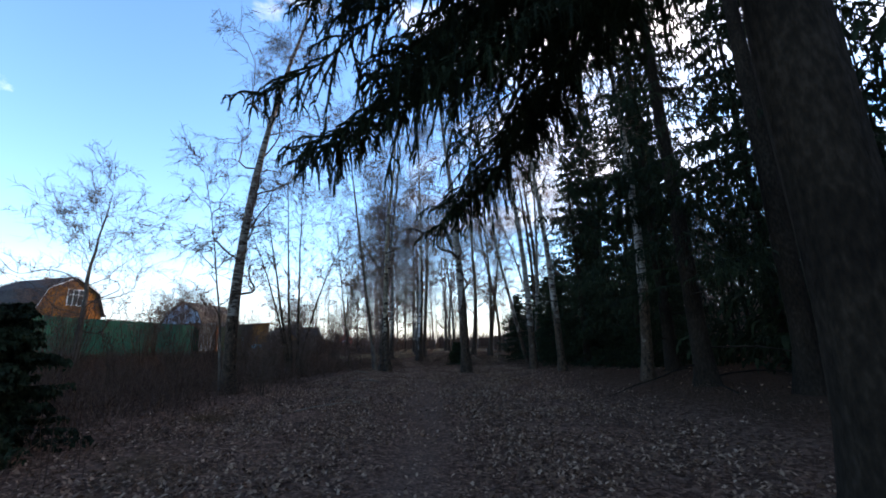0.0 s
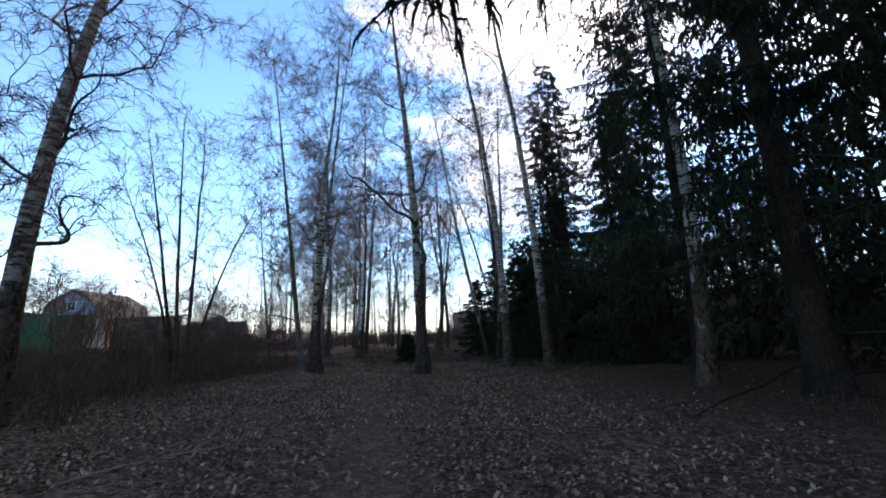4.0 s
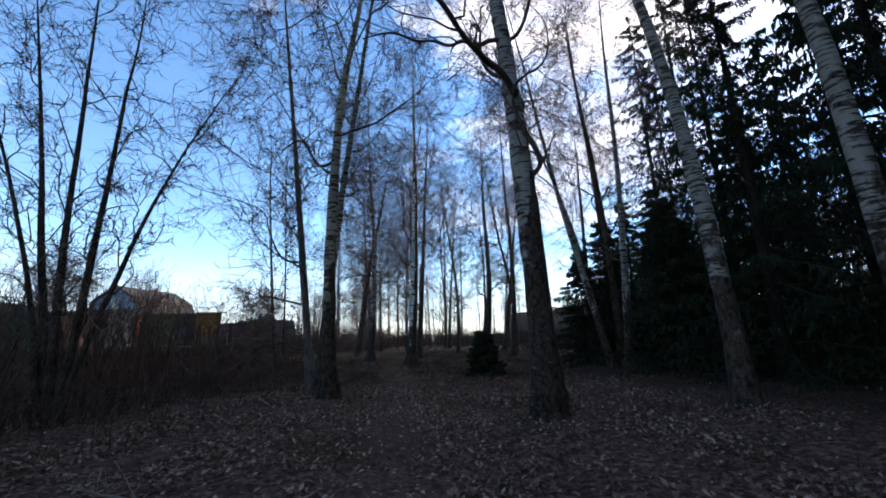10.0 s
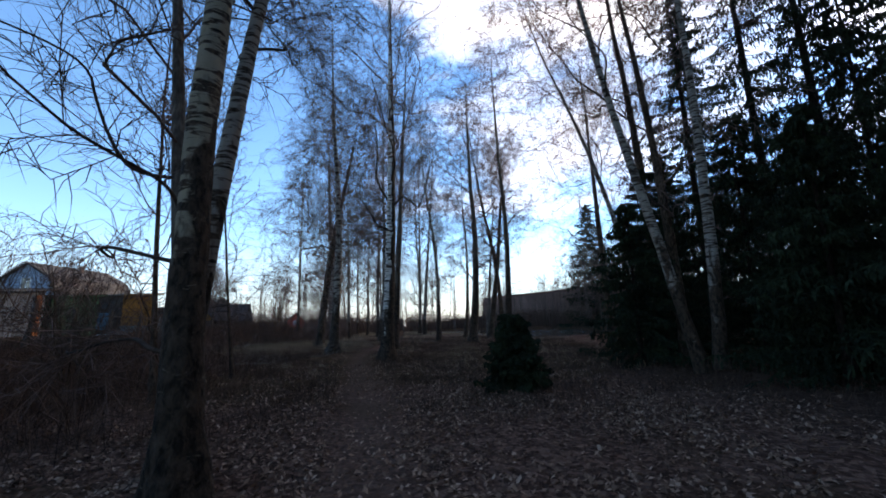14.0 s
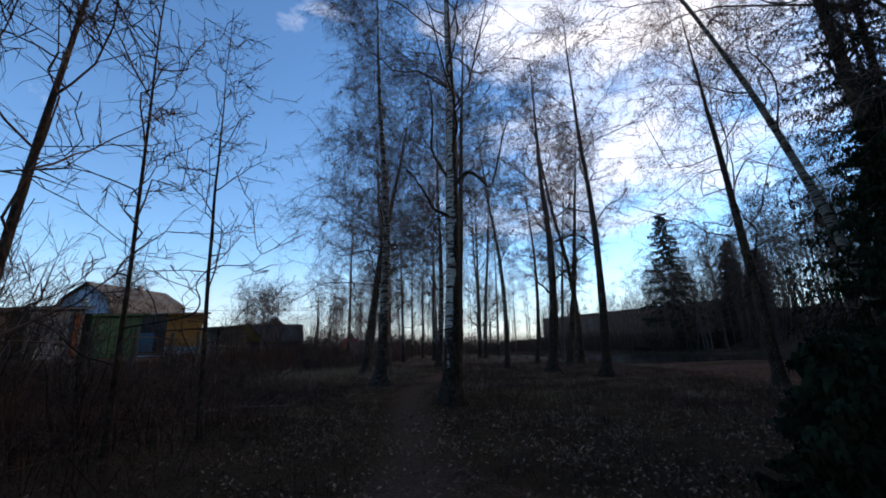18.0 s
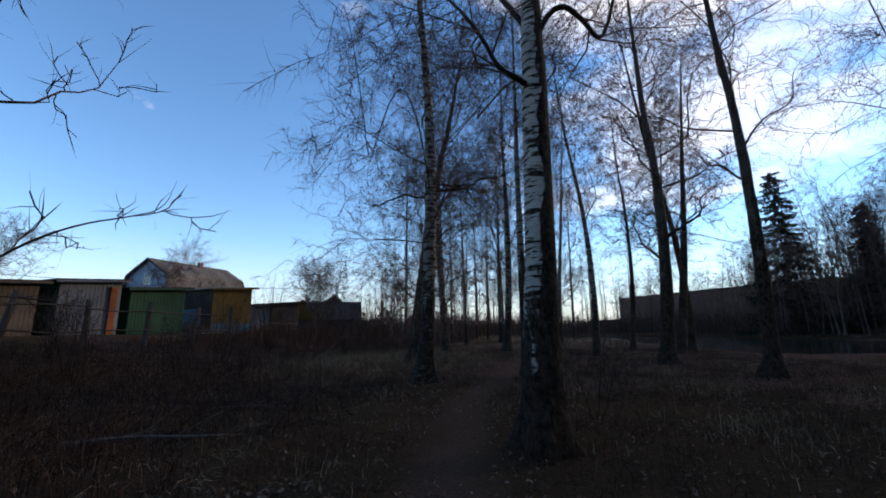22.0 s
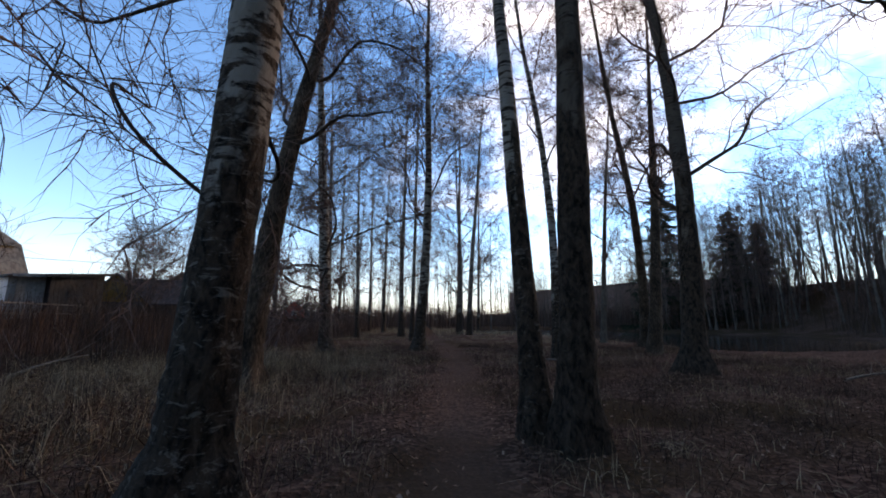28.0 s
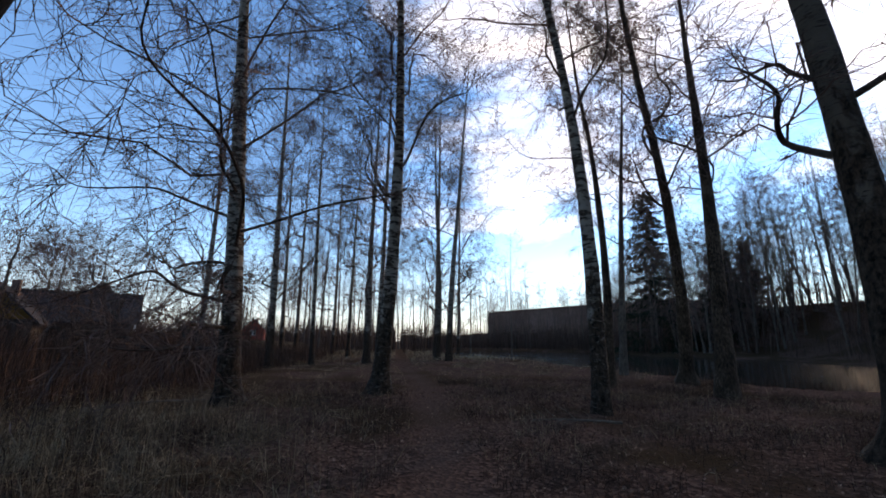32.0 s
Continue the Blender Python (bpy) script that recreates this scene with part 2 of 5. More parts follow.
def ground_material():
    m = bpy.data.materials.new("leaf_litter_soil")
    m.use_nodes = True
    n, l = m.node_tree.nodes, m.node_tree.links
    b = n["Principled BSDF"]
    b.inputs["Roughness"].default_value, b.inputs["Specular IOR Level"].default_value = 1.0, 0.0
    c = n.new("ShaderNodeTexCoord")
    leaf, blot, tone = n.new("ShaderNodeTexVoronoi"), n.new("ShaderNodeTexNoise"), n.new("ShaderNodeTexNoise")
    leaf.inputs["Scale"].default_value = 19.0
    blot.inputs["Scale"].default_value, blot.inputs["Detail"].default_value = 0.35, 5.0
    tone.inputs["Scale"].default_value, tone.inputs["Detail"].default_value = 26.0, 4.0
    for t in (leaf, blot, tone):
        l.new(c.outputs["Object"], t.inputs["Vector"])
    r = n.new("ShaderNodeValToRGB")
    e = r.color_ramp.elements
    e[0].position, e[0].color = 0.15, (0.028, 0.016, 0.0118, 1)
    e[1].position, e[1].color = 0.9, (0.16, 0.094, 0.067, 1)
    e.new(0.5).color = (0.069, 0.0395, 0.029, 1)
    add = n.new("ShaderNodeMath")
    add.operation = "MULTIPLY_ADD"
    add.inputs[1].default_value = 0.6
    sep = n.new("ShaderNodeSeparateColor")
    l.new(leaf.outputs["Color"], sep.inputs[0])
    half = n.new("ShaderNodeMath")
    half.operation = "MULTIPLY"
    half.inputs[1].default_value = 0.5
    l.new(tone.outputs["Fac"], half.inputs[0])
    l.new(sep.outputs[0], add.inputs[0])
    l.new(half.outputs[0], add.inputs[2])
    l.new(add.outputs[0], r.inputs[0])
    straw = n.new("ShaderNodeValToRGB")
    straw.color_ramp.elements[0].color, straw.color_ramp.elements[1].color = (0.024, 0.0145, 0.009, 1), (0.085, 0.052, 0.029, 1)
    l.new(tone.outputs["Fac"], straw.inputs[0])
    sel = n.new("ShaderNodeValToRGB")
    sel.color_ramp.elements[0].position, sel.color_ramp.elements[1].position = 0.5, 0.62
    at = n.new("ShaderNodeAttribute")
    at.attribute_name = "grass"
    gsum = n.new("ShaderNodeMath")
    gsum.operation = "ADD"
    l.new(at.outputs["Fac"], gsum.inputs[0])
    l.new(blot.outputs["Fac"], gsum.inputs[1])
    l.new(gsum.outputs[0], sel.inputs[0])
    mx = n.new("ShaderNodeMix")
    mx.data_type = "RGBA"
    l.new(sel.outputs[0], mx.inputs["Factor"])
    l.new(r.outputs[0], mx.inputs["A"])
    l.new(straw.outputs[0], mx.inputs["B"])
    trod = n.new("ShaderNodeAttribute")
    trod.attribute_name = "trodden"
    earth = n.new("ShaderNodeValToRGB")
    earth.color_ramp.elements[0].color, earth.color_ramp.elements[1].color = (0.056, 0.034, 0.025, 1), (0.135, 0.086, 0.065, 1)
    l.new(tone.outputs["Fac"], earth.inputs[0])
    mx2 = n.new("ShaderNodeMix")
    mx2.data_type = "RGBA"
    l.new(trod.outputs["Fac"], mx2.inputs["Factor"])
    l.new(mx.outputs["Result"], mx2.inputs["A"])
    l.new(earth.outputs[0], mx2.inputs["B"])
    # needle litter under the spruces, with their shade put into its dark colour
    shaded_needles, shade_mask = n.new("ShaderNodeValToRGB"), n.new("ShaderNodeAttribute")
    shaded_needles.color_ramp.elements[0].color, shaded_needles.color_ramp.elements[1].color = (0.018, 0.011, 0.0075, 1), (0.062, 0.037, 0.025, 1)
    l.new(tone.outputs["Fac"], shaded_needles.inputs[0])
    shade_mask.attribute_name = "needle_litter_shade"
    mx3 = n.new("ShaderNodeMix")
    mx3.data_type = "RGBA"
    l.new(shade_mask.outputs["Fac"], mx3.inputs["Factor"])
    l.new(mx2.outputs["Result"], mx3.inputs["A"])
    l.new(shaded_needles.outputs[0], mx3.inputs["B"])
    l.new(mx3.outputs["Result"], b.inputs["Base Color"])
    bp = n.new("ShaderNodeBump")
    bp.inputs["Strength"].default_value, bp.inputs["Distance"].default_value = 0.7, 0.04
    l.new(leaf.outputs["Distance"], bp.inputs["Height"])
    l.new(bp.outputs[0], b.inputs["Normal"])
    return m


M_GROUND = ground_material()
M_BIRCH = birch_bark("birch_bark", (0.225, 0.192, 0.161), 2.6, 0.6, 0.0, 0.60, 1.95, 0.49, 6)
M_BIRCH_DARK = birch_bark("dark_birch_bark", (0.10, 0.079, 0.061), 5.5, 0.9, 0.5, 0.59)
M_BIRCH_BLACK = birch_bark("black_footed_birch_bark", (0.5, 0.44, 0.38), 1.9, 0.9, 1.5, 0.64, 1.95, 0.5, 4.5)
M_BIRCH_FLECKED = birch_bark("flecked_birch_bark", (0.24, 0.208, 0.176), 2.8, 0.9, 0.0, 0.55, 1.4, 0.47, 3.0)
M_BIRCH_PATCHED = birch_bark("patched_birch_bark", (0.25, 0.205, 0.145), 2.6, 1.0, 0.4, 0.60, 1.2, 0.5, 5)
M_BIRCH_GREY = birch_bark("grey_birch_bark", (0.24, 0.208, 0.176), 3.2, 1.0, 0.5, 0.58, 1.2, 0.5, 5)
M_BARK = material("dark_bark", [(0.013, 0.0085, 0.0055), (0.042, 0.0275, 0.018), (0.105, 0.072, 0.049)], 11, 0.9, 1.0, stretch=(2.2, 2.2, 0.8), detail=9.0, big=1.6)
M_GREYBARK = material("grey_bark", [(0.035, 0.027, 0.021), (0.08, 0.063, 0.05), (0.15, 0.122, 0.098)], 8, 0.9, 0.6, stretch=(3, 3, 0.7))
M_TWIG = material("birch_twigs", [(0.052, 0.031, 0.025), (0.155, 0.1, 0.082)], 3, 0.8, 0.0)
M_LIMB = material("limb_bark", [(0.022, 0.015, 0.012), (0.075, 0.055, 0.043)], 5, 0.85, 0.4, stretch=(2, 2, 2))
M_PALETWIG = material("shrub_stems", [(0.035, 0.023, 0.018), (0.10, 0.068, 0.052)], 3, 0.85, 0.0)
M_NEEDLE = material("spruce_needles", [(0.008, 0.0108, 0.007), (0.0145, 0.020, 0.011), (0.027, 0.036, 0.018)], 4, 0.85, 0.0, spec=0.05)
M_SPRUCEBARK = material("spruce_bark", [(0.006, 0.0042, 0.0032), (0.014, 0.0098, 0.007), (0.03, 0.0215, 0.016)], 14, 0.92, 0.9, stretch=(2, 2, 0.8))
M_LEAF = island_material("fallen_leaves", [(0.06, 0.034, 0.024), (0.10, 0.055, 0.036), (0.14, 0.081, 0.053), (0.19, 0.113, 0.075), (0.29, 0.19, 0.135)])
M_STRAW = island_material("dry_grass", [(0.09, 0.06, 0.037), (0.22, 0.155, 0.095), (0.44, 0.32, 0.20)])
M_WEED = island_material("dead_weeds", [(0.022, 0.012, 0.009), (0.055, 0.031, 0.022), (0.12, 0.072, 0.05)])
M_ORANGE = material("orange_boards", [(0.19, 0.068, 0.012), (0.30, 0.115, 0.022)], 5, 0.6, 0.25, stretch=(0.4, 0.4, 9))
M_YELLOW = material("ochre_boards", [(0.14, 0.074, 0.018), (0.24, 0.13, 0.034)], 5, 0.7, 0.3, stretch=(0.5, 0.5, 8))
M_BLUEWALL = material("pale_blue_boards", [(0.20, 0.27, 0.34), (0.33, 0.41, 0.48)], 5, 0.7, 0.3, stretch=(6, 6, 0.5))
M_BLUEPAINT = material("faded_blue_paint", [(0.07, 0.15, 0.20), (0.13, 0.24, 0.29)], 6, 0.7, 0.2)
M_GREEN = material("green_painted_boards", [(0.010, 0.036, 0.020), (0.024, 0.068, 0.038)], 6, 0.6, 0.2, stretch=(5, 5, 0.6))
M_GREENMETAL = material("green_sheet_metal", [(0.010, 0.07, 0.046), (0.018, 0.10, 0.066)], 2, 0.75, 0.05, spec=0.2)
M_ROOF = material("weathered_roofing", [(0.07, 0.055, 0.045), (0.15, 0.12, 0.095), (0.20, 0.165, 0.125)], 5, 0.85, 0.4, stretch=(1, 1, 0.4))
M_DARKROOF = material("dark_roofing", [(0.025, 0.022, 0.022), (0.06, 0.05, 0.047)], 5, 0.8, 0.3)
M_PALEROOF = material("pale_slate_roof", [(0.15, 0.142, 0.128), (0.26, 0.245, 0.22)], 5, 0.85, 0.3)
M_OLDWOOD = material("weathered_boards", [(0.04, 0.032, 0.026), (0.10, 0.08, 0.064)], 6, 0.9, 0.5, stretch=(6, 6, 0.6))
M_SILVER = material("silvered_boards", [(0.07, 0.078, 0.088), (0.16, 0.17, 0.182)], 6, 0.9, 0.5, stretch=(6, 6, 0.6))
M_RUST = material("rusty_boards", [(0.10, 0.035, 0.014), (0.22, 0.082, 0.032)], 6, 0.9, 0.4, stretch=(5, 5, 0.7))
M_WHITE = material("white_paint", [(0.62, 0.61, 0.58), (0.80, 0.79, 0.76)], 8, 0.6, 0.1)
M_RED = material("red_house_paint", [(0.22, 0.045, 0.03), (0.34, 0.075, 0.05)], 5, 0.7, 0.2)
M_BRICKFAR = material("brown_brick_wall", [(0.155, 0.097, 0.075), (0.235, 0.152, 0.12)], 1.2, 0.9, 0.2)
M_GLASS = material("window_glass", [(0.02, 0.025, 0.03), (0.04, 0.045, 0.05)], 1, 0.06, 0.0, spec=0.8)
M_WATER = material("pond_water", [(0.012, 0.014, 0.013), (0.02, 0.022, 0.02)], 0.5, 0.09, 0.10, spec=0.5, bump_scale=3.0)
M_DEADWOOD = material("bleached_dead_wood", [(0.08, 0.06, 0.046), (0.20, 0.16, 0.125)], 8, 0.85, 0.4, stretch=(1, 1, 1))
M_THICKET = island_material("distant_brushwood", [(0.026, 0.015, 0.011), (0.06, 0.036, 0.027), (0.10, 0.065, 0.048)])

# ---- mesh helpers ----
RNG = np.random.default_rng(7)


def smooth(a, b, v):
    u = np.clip((np.asarray(v, float) - a) / (b - a), 0, 1)
    return u * u * (3 - 2 * u)


def pond_depth(x, y):
    """Metres inside the pond's shore (outside: minus)."""
    ax, ay, bx, by = 26.2, 70.0, 16.4, 115.0
    u = np.clip(((x - ax) * (bx - ax) + (y - ay) * (by - ay)) / ((bx - ax) ** 2 + (by - ay) ** 2), 0, 1)
    return 16.2 + 1.4 * np.sin(0.23 * y) + 0.8 * np.sin(0.6 * x + 1) - np.hypot(x - ax - u * (bx - ax), y - ay - u * (by - ay))


def ground_z(x, y):
    x, y = np.asarray(x, float), np.asarray(y, float)
    z = 0.05 + 0.16 * smooth(2.7, 6.0, np.abs(x + 0.3)) * (1 - smooth(16, 24, y)) - 0.06 * smooth(34, 42, y)
    z = z + 1.3 * smooth(10, 24, -x) - 1.2 * smooth(-2.5, 2.0, pond_depth(x, y))
    z = z + 7.1 * smooth(44, 59, x) * smooth(40, 66, y) + 0.10 * np.sin(0.38 * x + 1) * np.sin(0.37 * y) * smooth(3.2, 8, np.abs(x + 1.6))
    return z


def mesh_of(name, verts, tris, mat, smooth_shade=True):
    me = bpy.data.meshes.new(name)
    verts, tris = np.asarray(verts, np.float32).reshape(-1, 3), np.asarray(tris, np.int32).reshape(-1, 3)
    me.vertices.add(len(verts))
    me.vertices.foreach_set("co", verts.ravel())
    me.loops.add(tris.size)
    me.loops.foreach_set("vertex_index", tris.ravel())
    me.polygons.add(len(tris))
    me.polygons.foreach_set("loop_start", np.arange(0, tris.size, 3, dtype=np.int32))
    me.polygons.foreach_set("use_smooth", np.full(len(tris), smooth_shade))
    me.update(calc_edges=True)
    me.materials.append(mat)
    return me


def joined(pieces):
    """Verts and triangles of several pieces as one."""
    v, t, n = [], [], 0
    for pv, pt in pieces:
        v.append(pv)
        t.append(np.asarray(pt) + n)
        n += len(pv)
    return np.concatenate(v), np.concatenate(t)


def tubes(paths, radii, sides=5, tip=True):
    """Round bars along paths (K, S, 3) with radii (K, S)."""
    P, R = np.asarray(paths, float), np.asarray(radii, float)
    K, S, _ = P.shape
    tan = np.gradient(P, axis=1)
    tan /= np.linalg.norm(tan, axis=2, keepdims=True) + 1e-9
    ref = np.where(np.abs(tan[..., 2:3]) > 0.8, np.array([1.0, 0, 0]), np.array([0, 0, 1.0]))
    ref = np.broadcast_to(ref[:, :1], P.shape)
    a = np.cross(tan, ref)
    a /= np.linalg.norm(a, axis=2, keepdims=True) + 1e-9
    b = np.cross(tan, a)
    ang = np.arange(sides) * 2 * math.pi / sides
    ring = P[:, :, None] + R[:, :, None, None] * (np.cos(ang)[:, None] * a[:, :, None] + np.sin(ang)[:, None] * b[:, :, None])
    v = ring.reshape(-1, 3)
    k, s, j = np.meshgrid(np.arange(K), np.arange(S - 1), np.arange(sides), indexing="ij")
    q0, q1 = (k * S + s) * sides + j, (k * S + s) * sides + (j + 1) % sides
    q2, q3 = q1 + sides, q0 + sides
    t = np.concatenate([np.stack([q0, q1, q2], -1).reshape(-1, 3), np.stack([q0, q2, q3], -1).reshape(-1, 3)])
    return v, t


def sprouts(P, R, n, t0, t1, length, rise, spread=0.5, droop=0.0, wob=0.08, S=5, rr=0.45, taper=0.25, gen=None, wiggle=0.0):
    """n shoots on each of the parents P (K, S0, 3): from t0 to t1 along it, of that length (a factor, or a function of t), leaving by an angle
    of about rise degrees from the parent; droop: how far the tips hang (or, minus, bend upwards)."""
    gen = gen or RNG
    K, S0, _ = P.shape
    t = t0 + (t1 - t0) * (np.arange(n)[None] + gen.random((K, n))) / n
    f = t * (S0 - 1)
    i = np.minimum(f.astype(int), S0 - 2)
    w = (f - i)[..., None]
    kk = np.arange(K)[:, None]
    start = P[kk, i] * (1 - w) + P[kk, i + 1] * w
    rad = (R[kk, i] * (1 - w[..., 0]) + R[kk, i + 1] * w[..., 0])
    tan = P[kk, i + 1] - P[kk, i]
    tan /= np.linalg.norm(tan, axis=2, keepdims=True) + 1e-9
    az = (np.arange(n)[None] * 2.4 + gen.random((K, 1)) * 6.3 + gen.normal(0, spread, (K, n)))
    ref = np.where(np.abs(tan[..., 2:3]) > 0.9, np.array([1.0, 0, 0]), np.array([0, 0, 1.0]))
    a = np.cross(tan, ref)
    a /= np.linalg.norm(a, axis=2, keepdims=True) + 1e-9
    b = np.cross(tan, a)
    side = np.cos(az)[..., None] * a + np.sin(az)[..., None] * b
    ang = np.radians(rise + gen.normal(0, 9, (K, n)))[..., None]
    way = np.cos(ang) * tan + np.sin(ang) * side
    L = (length(t) if callable(length) else length) * gen.uniform(0.65, 1.25, (K, n))
    u = np.linspace(0, 1, S)[None, None, :, None]
    out = start[:, :, None] + way[:, :, None] * L[..., None, None] * u
    out[..., 2] -= (droop * L)[..., None] * u[..., 0] ** 2
    bend = np.cumsum(gen.normal(0, wob, (K, n, S, 3)), axis=2) * L[..., None, None] / S ** 0.5
    bend[:, :, 0] = 0
    out = out + bend * u
    if wiggle:
        turn, phase = gen.normal(0, 1, (K, n, 3)), gen.random((K, n, 1)) * 6.28
        wave = np.sin(phase + u[..., 0] * 2 * math.pi * gen.uniform(1.0, 2.0, (K, n, 1))) - np.sin(phase)
        out = out + wave[..., None] * turn[:, :, None] * (wiggle * L)[..., None, None]
    radii = np.maximum(rad * rr, 0.0025)[..., None] * (1 - (1 - taper) * np.linspace(0, 1, S)[None, None])
    return out.reshape(K * n, S, 3), radii.reshape(K * n, S)


def ribbons(P, width, gen=RNG, across=1):
    """Thin tapering shoots along P (K, 3, 3): a strip that ends in a point, or two strips crosswise."""
    K = len(P)
    tan = P[:, 2] - P[:, 0]
    tan /= np.linalg.norm(tan, axis=1, keepdims=True) + 1e-9
    a = np.cross(tan, gen.normal(0, 1, (K, 3)))
    a /= np.linalg.norm(a, axis=1, keepdims=True) + 1e-9
    w = np.broadcast_to(np.asarray(width, float).reshape(-1, 1), (K, 1))
    bits = []
    for side in (a, np.cross(tan, a))[:across]:
        v = np.stack([P[:, 0] - side * w * 0.5, P[:, 0] + side * w * 0.5, P[:, 1] - side * w * 0.42, P[:, 1] + side * w * 0.42, P[:, 2]], 1)
        t = np.arange(K)[:, None, None] * 5 + np.array([(0, 1, 3), (0, 3, 2), (2, 3, 4)])[None]
        bits.append((v.reshape(-1, 3), t.reshape(-1, 3)))
    return joined(bits)


def part(name, me, parent, label=""):
    ob = new(name, me)
    ob.parent = parent
    if label:
        ob["label"] = label
    return ob


def thing(name, at, label, category, group="", kind="", turn=0.0):
    ob = new(name)
    ob.empty_display_size = 0.2
    ob.matrix_world = pose(*at, 0, 0, turn)
    return tagged(ob, label, category, group, kind)


def box_mesh(name, lo, hi, mat, bevel=0.01):
    """A block with eased edges."""
    bm = bmesh.new()
    bmesh.ops.create_cube(bm, size=1)
    size = Vector(hi) - Vector(lo)
    bmesh.ops.scale(bm, vec=size, verts=bm.verts)
    bmesh.ops.translate(bm, vec=(Vector(hi) + Vector(lo)) / 2, verts=bm.verts)
    if bevel:
        bmesh.ops.bevel(bm, geom=bm.edges[:], offset=min(bevel, min(size) * 0.3), segments=1, affect="EDGES")
    me = bpy.data.meshes.new(name)
    bm.to_mesh(me)
    bm.free()
    me.materials.append(mat)
    return me


def prism_mesh(name, outline, x0, x1, mat):
    """An outline in (y, z), counter-clockwise, pulled from x0 to x1."""
    bm = bmesh.new()
    a = [bm.verts.new((x0, y, z)) for y, z in outline]
    b = [bm.verts.new((x1, y, z)) for y, z in outline]
    bm.faces.new(a[::-1])
    bm.faces.new(b)
    for i in range(len(a)):
        j = (i + 1) % len(a)
        bm.faces.new((a[i], a[j], b[j], b[i]))
    bmesh.ops.recalc_face_normals(bm, faces=bm.faces)
    me = bpy.data.meshes.new(name)
    bm.to_mesh(me)
    bm.free()
    me.materials.append(mat)
    return me


# ---- trees ----
def stem(h, r, lean, bow, S=14, flare=1.28, wob=0.02, gen=RNG, start=-0.25):
    """A trunk's line and radii: lean (dx, dy per metre) and bow (per square metre), up to h."""
    z = np.concatenate([[start, 0.12, 0.5], np.linspace(1.2, h, S - 3)]) if h > 6 else np.linspace(start, h, S)
    zz = np.minimum(z, 13.0) + 0.35 * np.maximum(z - 13.0, 0)
    zq = np.clip(z, 0, None)
    far = np.clip(zq - 12.0, 0, None)
    quad = np.minimum(zq, 12.0) ** 2 + 14.0 * far
    P = np.stack([lean[0] * zq + bow[0] * quad, lean[1] * zq + bow[1] * quad, z], -1)
    drift = np.cumsum(gen.normal(0, wob, (S, 2)), axis=0) * (zq[:, None] / h) ** 0.7
    P[:, :2] += drift
    R = r * (1 - 0.92 * np.clip(zq / h, 0, 1) ** 0.95)
    R[:3] *= np.array([flare * 1.25, flare, 1.12])
    return P, np.maximum(R, 0.006)


def trunk_mesh(name, P, R, mat, sides=12, gen=RNG, rough=0.025, flare=1.28):
    v, t = tubes(P[None], R[None], sides)
    v = v.reshape(len(P), sides, 3)
    # slow swellings, knots and plates
    turn, rise = np.meshgrid(np.arange(sides) * 2 * math.pi / sides, P[:, 2])
    swell = 0.03 * np.sin(1.7 * rise + 2 * turn + gen.random() * 6) + 0.02 * np.sin(4.3 * rise - 3 * turn + gen.random() * 6) + 0.016 * np.sin(11 * rise + 5 * turn + gen.random() * 6)
    low = np.clip(1 - (P[:, 2] - P[0, 2]) / 1.0, 0, 1)[:, None]
    lobes = 1 + low * (0.14 + 0.3 * max(0, flare - 1.3)) * np.sin(np.arange(sides) * 2 * math.pi / sides * 4 + gen.random() * 6)[None] + gen.normal(0, rough, (len(P), sides)) + swell
    v = P[:, None] + (v - P[:, None]) * lobes[..., None]
    return mesh_of(name, v.reshape(-1, 3), t, mat)


def fine_stem(P, R, n):
    """The same line with n points."""
    u, w = np.linspace(0, len(P) - 1, n), np.arange(len(P))
    return np.stack([np.interp(u, w, P[:, k]) for k in range(3)], -1), np.interp(u, w, R)


def eased(P, R):
    """A line with its corners cut twice."""
    for _ in range(2):
        P = np.concatenate([P[:1], np.stack([P[:-1] * 0.75 + P[1:] * 0.25, P[:-1] * 0.25 + P[1:] * 0.75], 1).reshape(-1, 3), P[-1:]])
        R = np.concatenate([R[:1], np.stack([R[:-1] * 0.75 + R[1:] * 0.25, R[:-1] * 0.25 + R[1:] * 0.75], 1).reshape(-1), R[-1:]])
    return P, R


def passes_clear(P, x, y, z, head):
    """Which shoots keep clear of the trodden way, up to that height."""
    near = np.abs(P[..., 0] + x - TRAIL_X(P[..., 1] + y)) < 1.5
    return ~np.any(near & (P[..., 2] + z < head), axis=1)


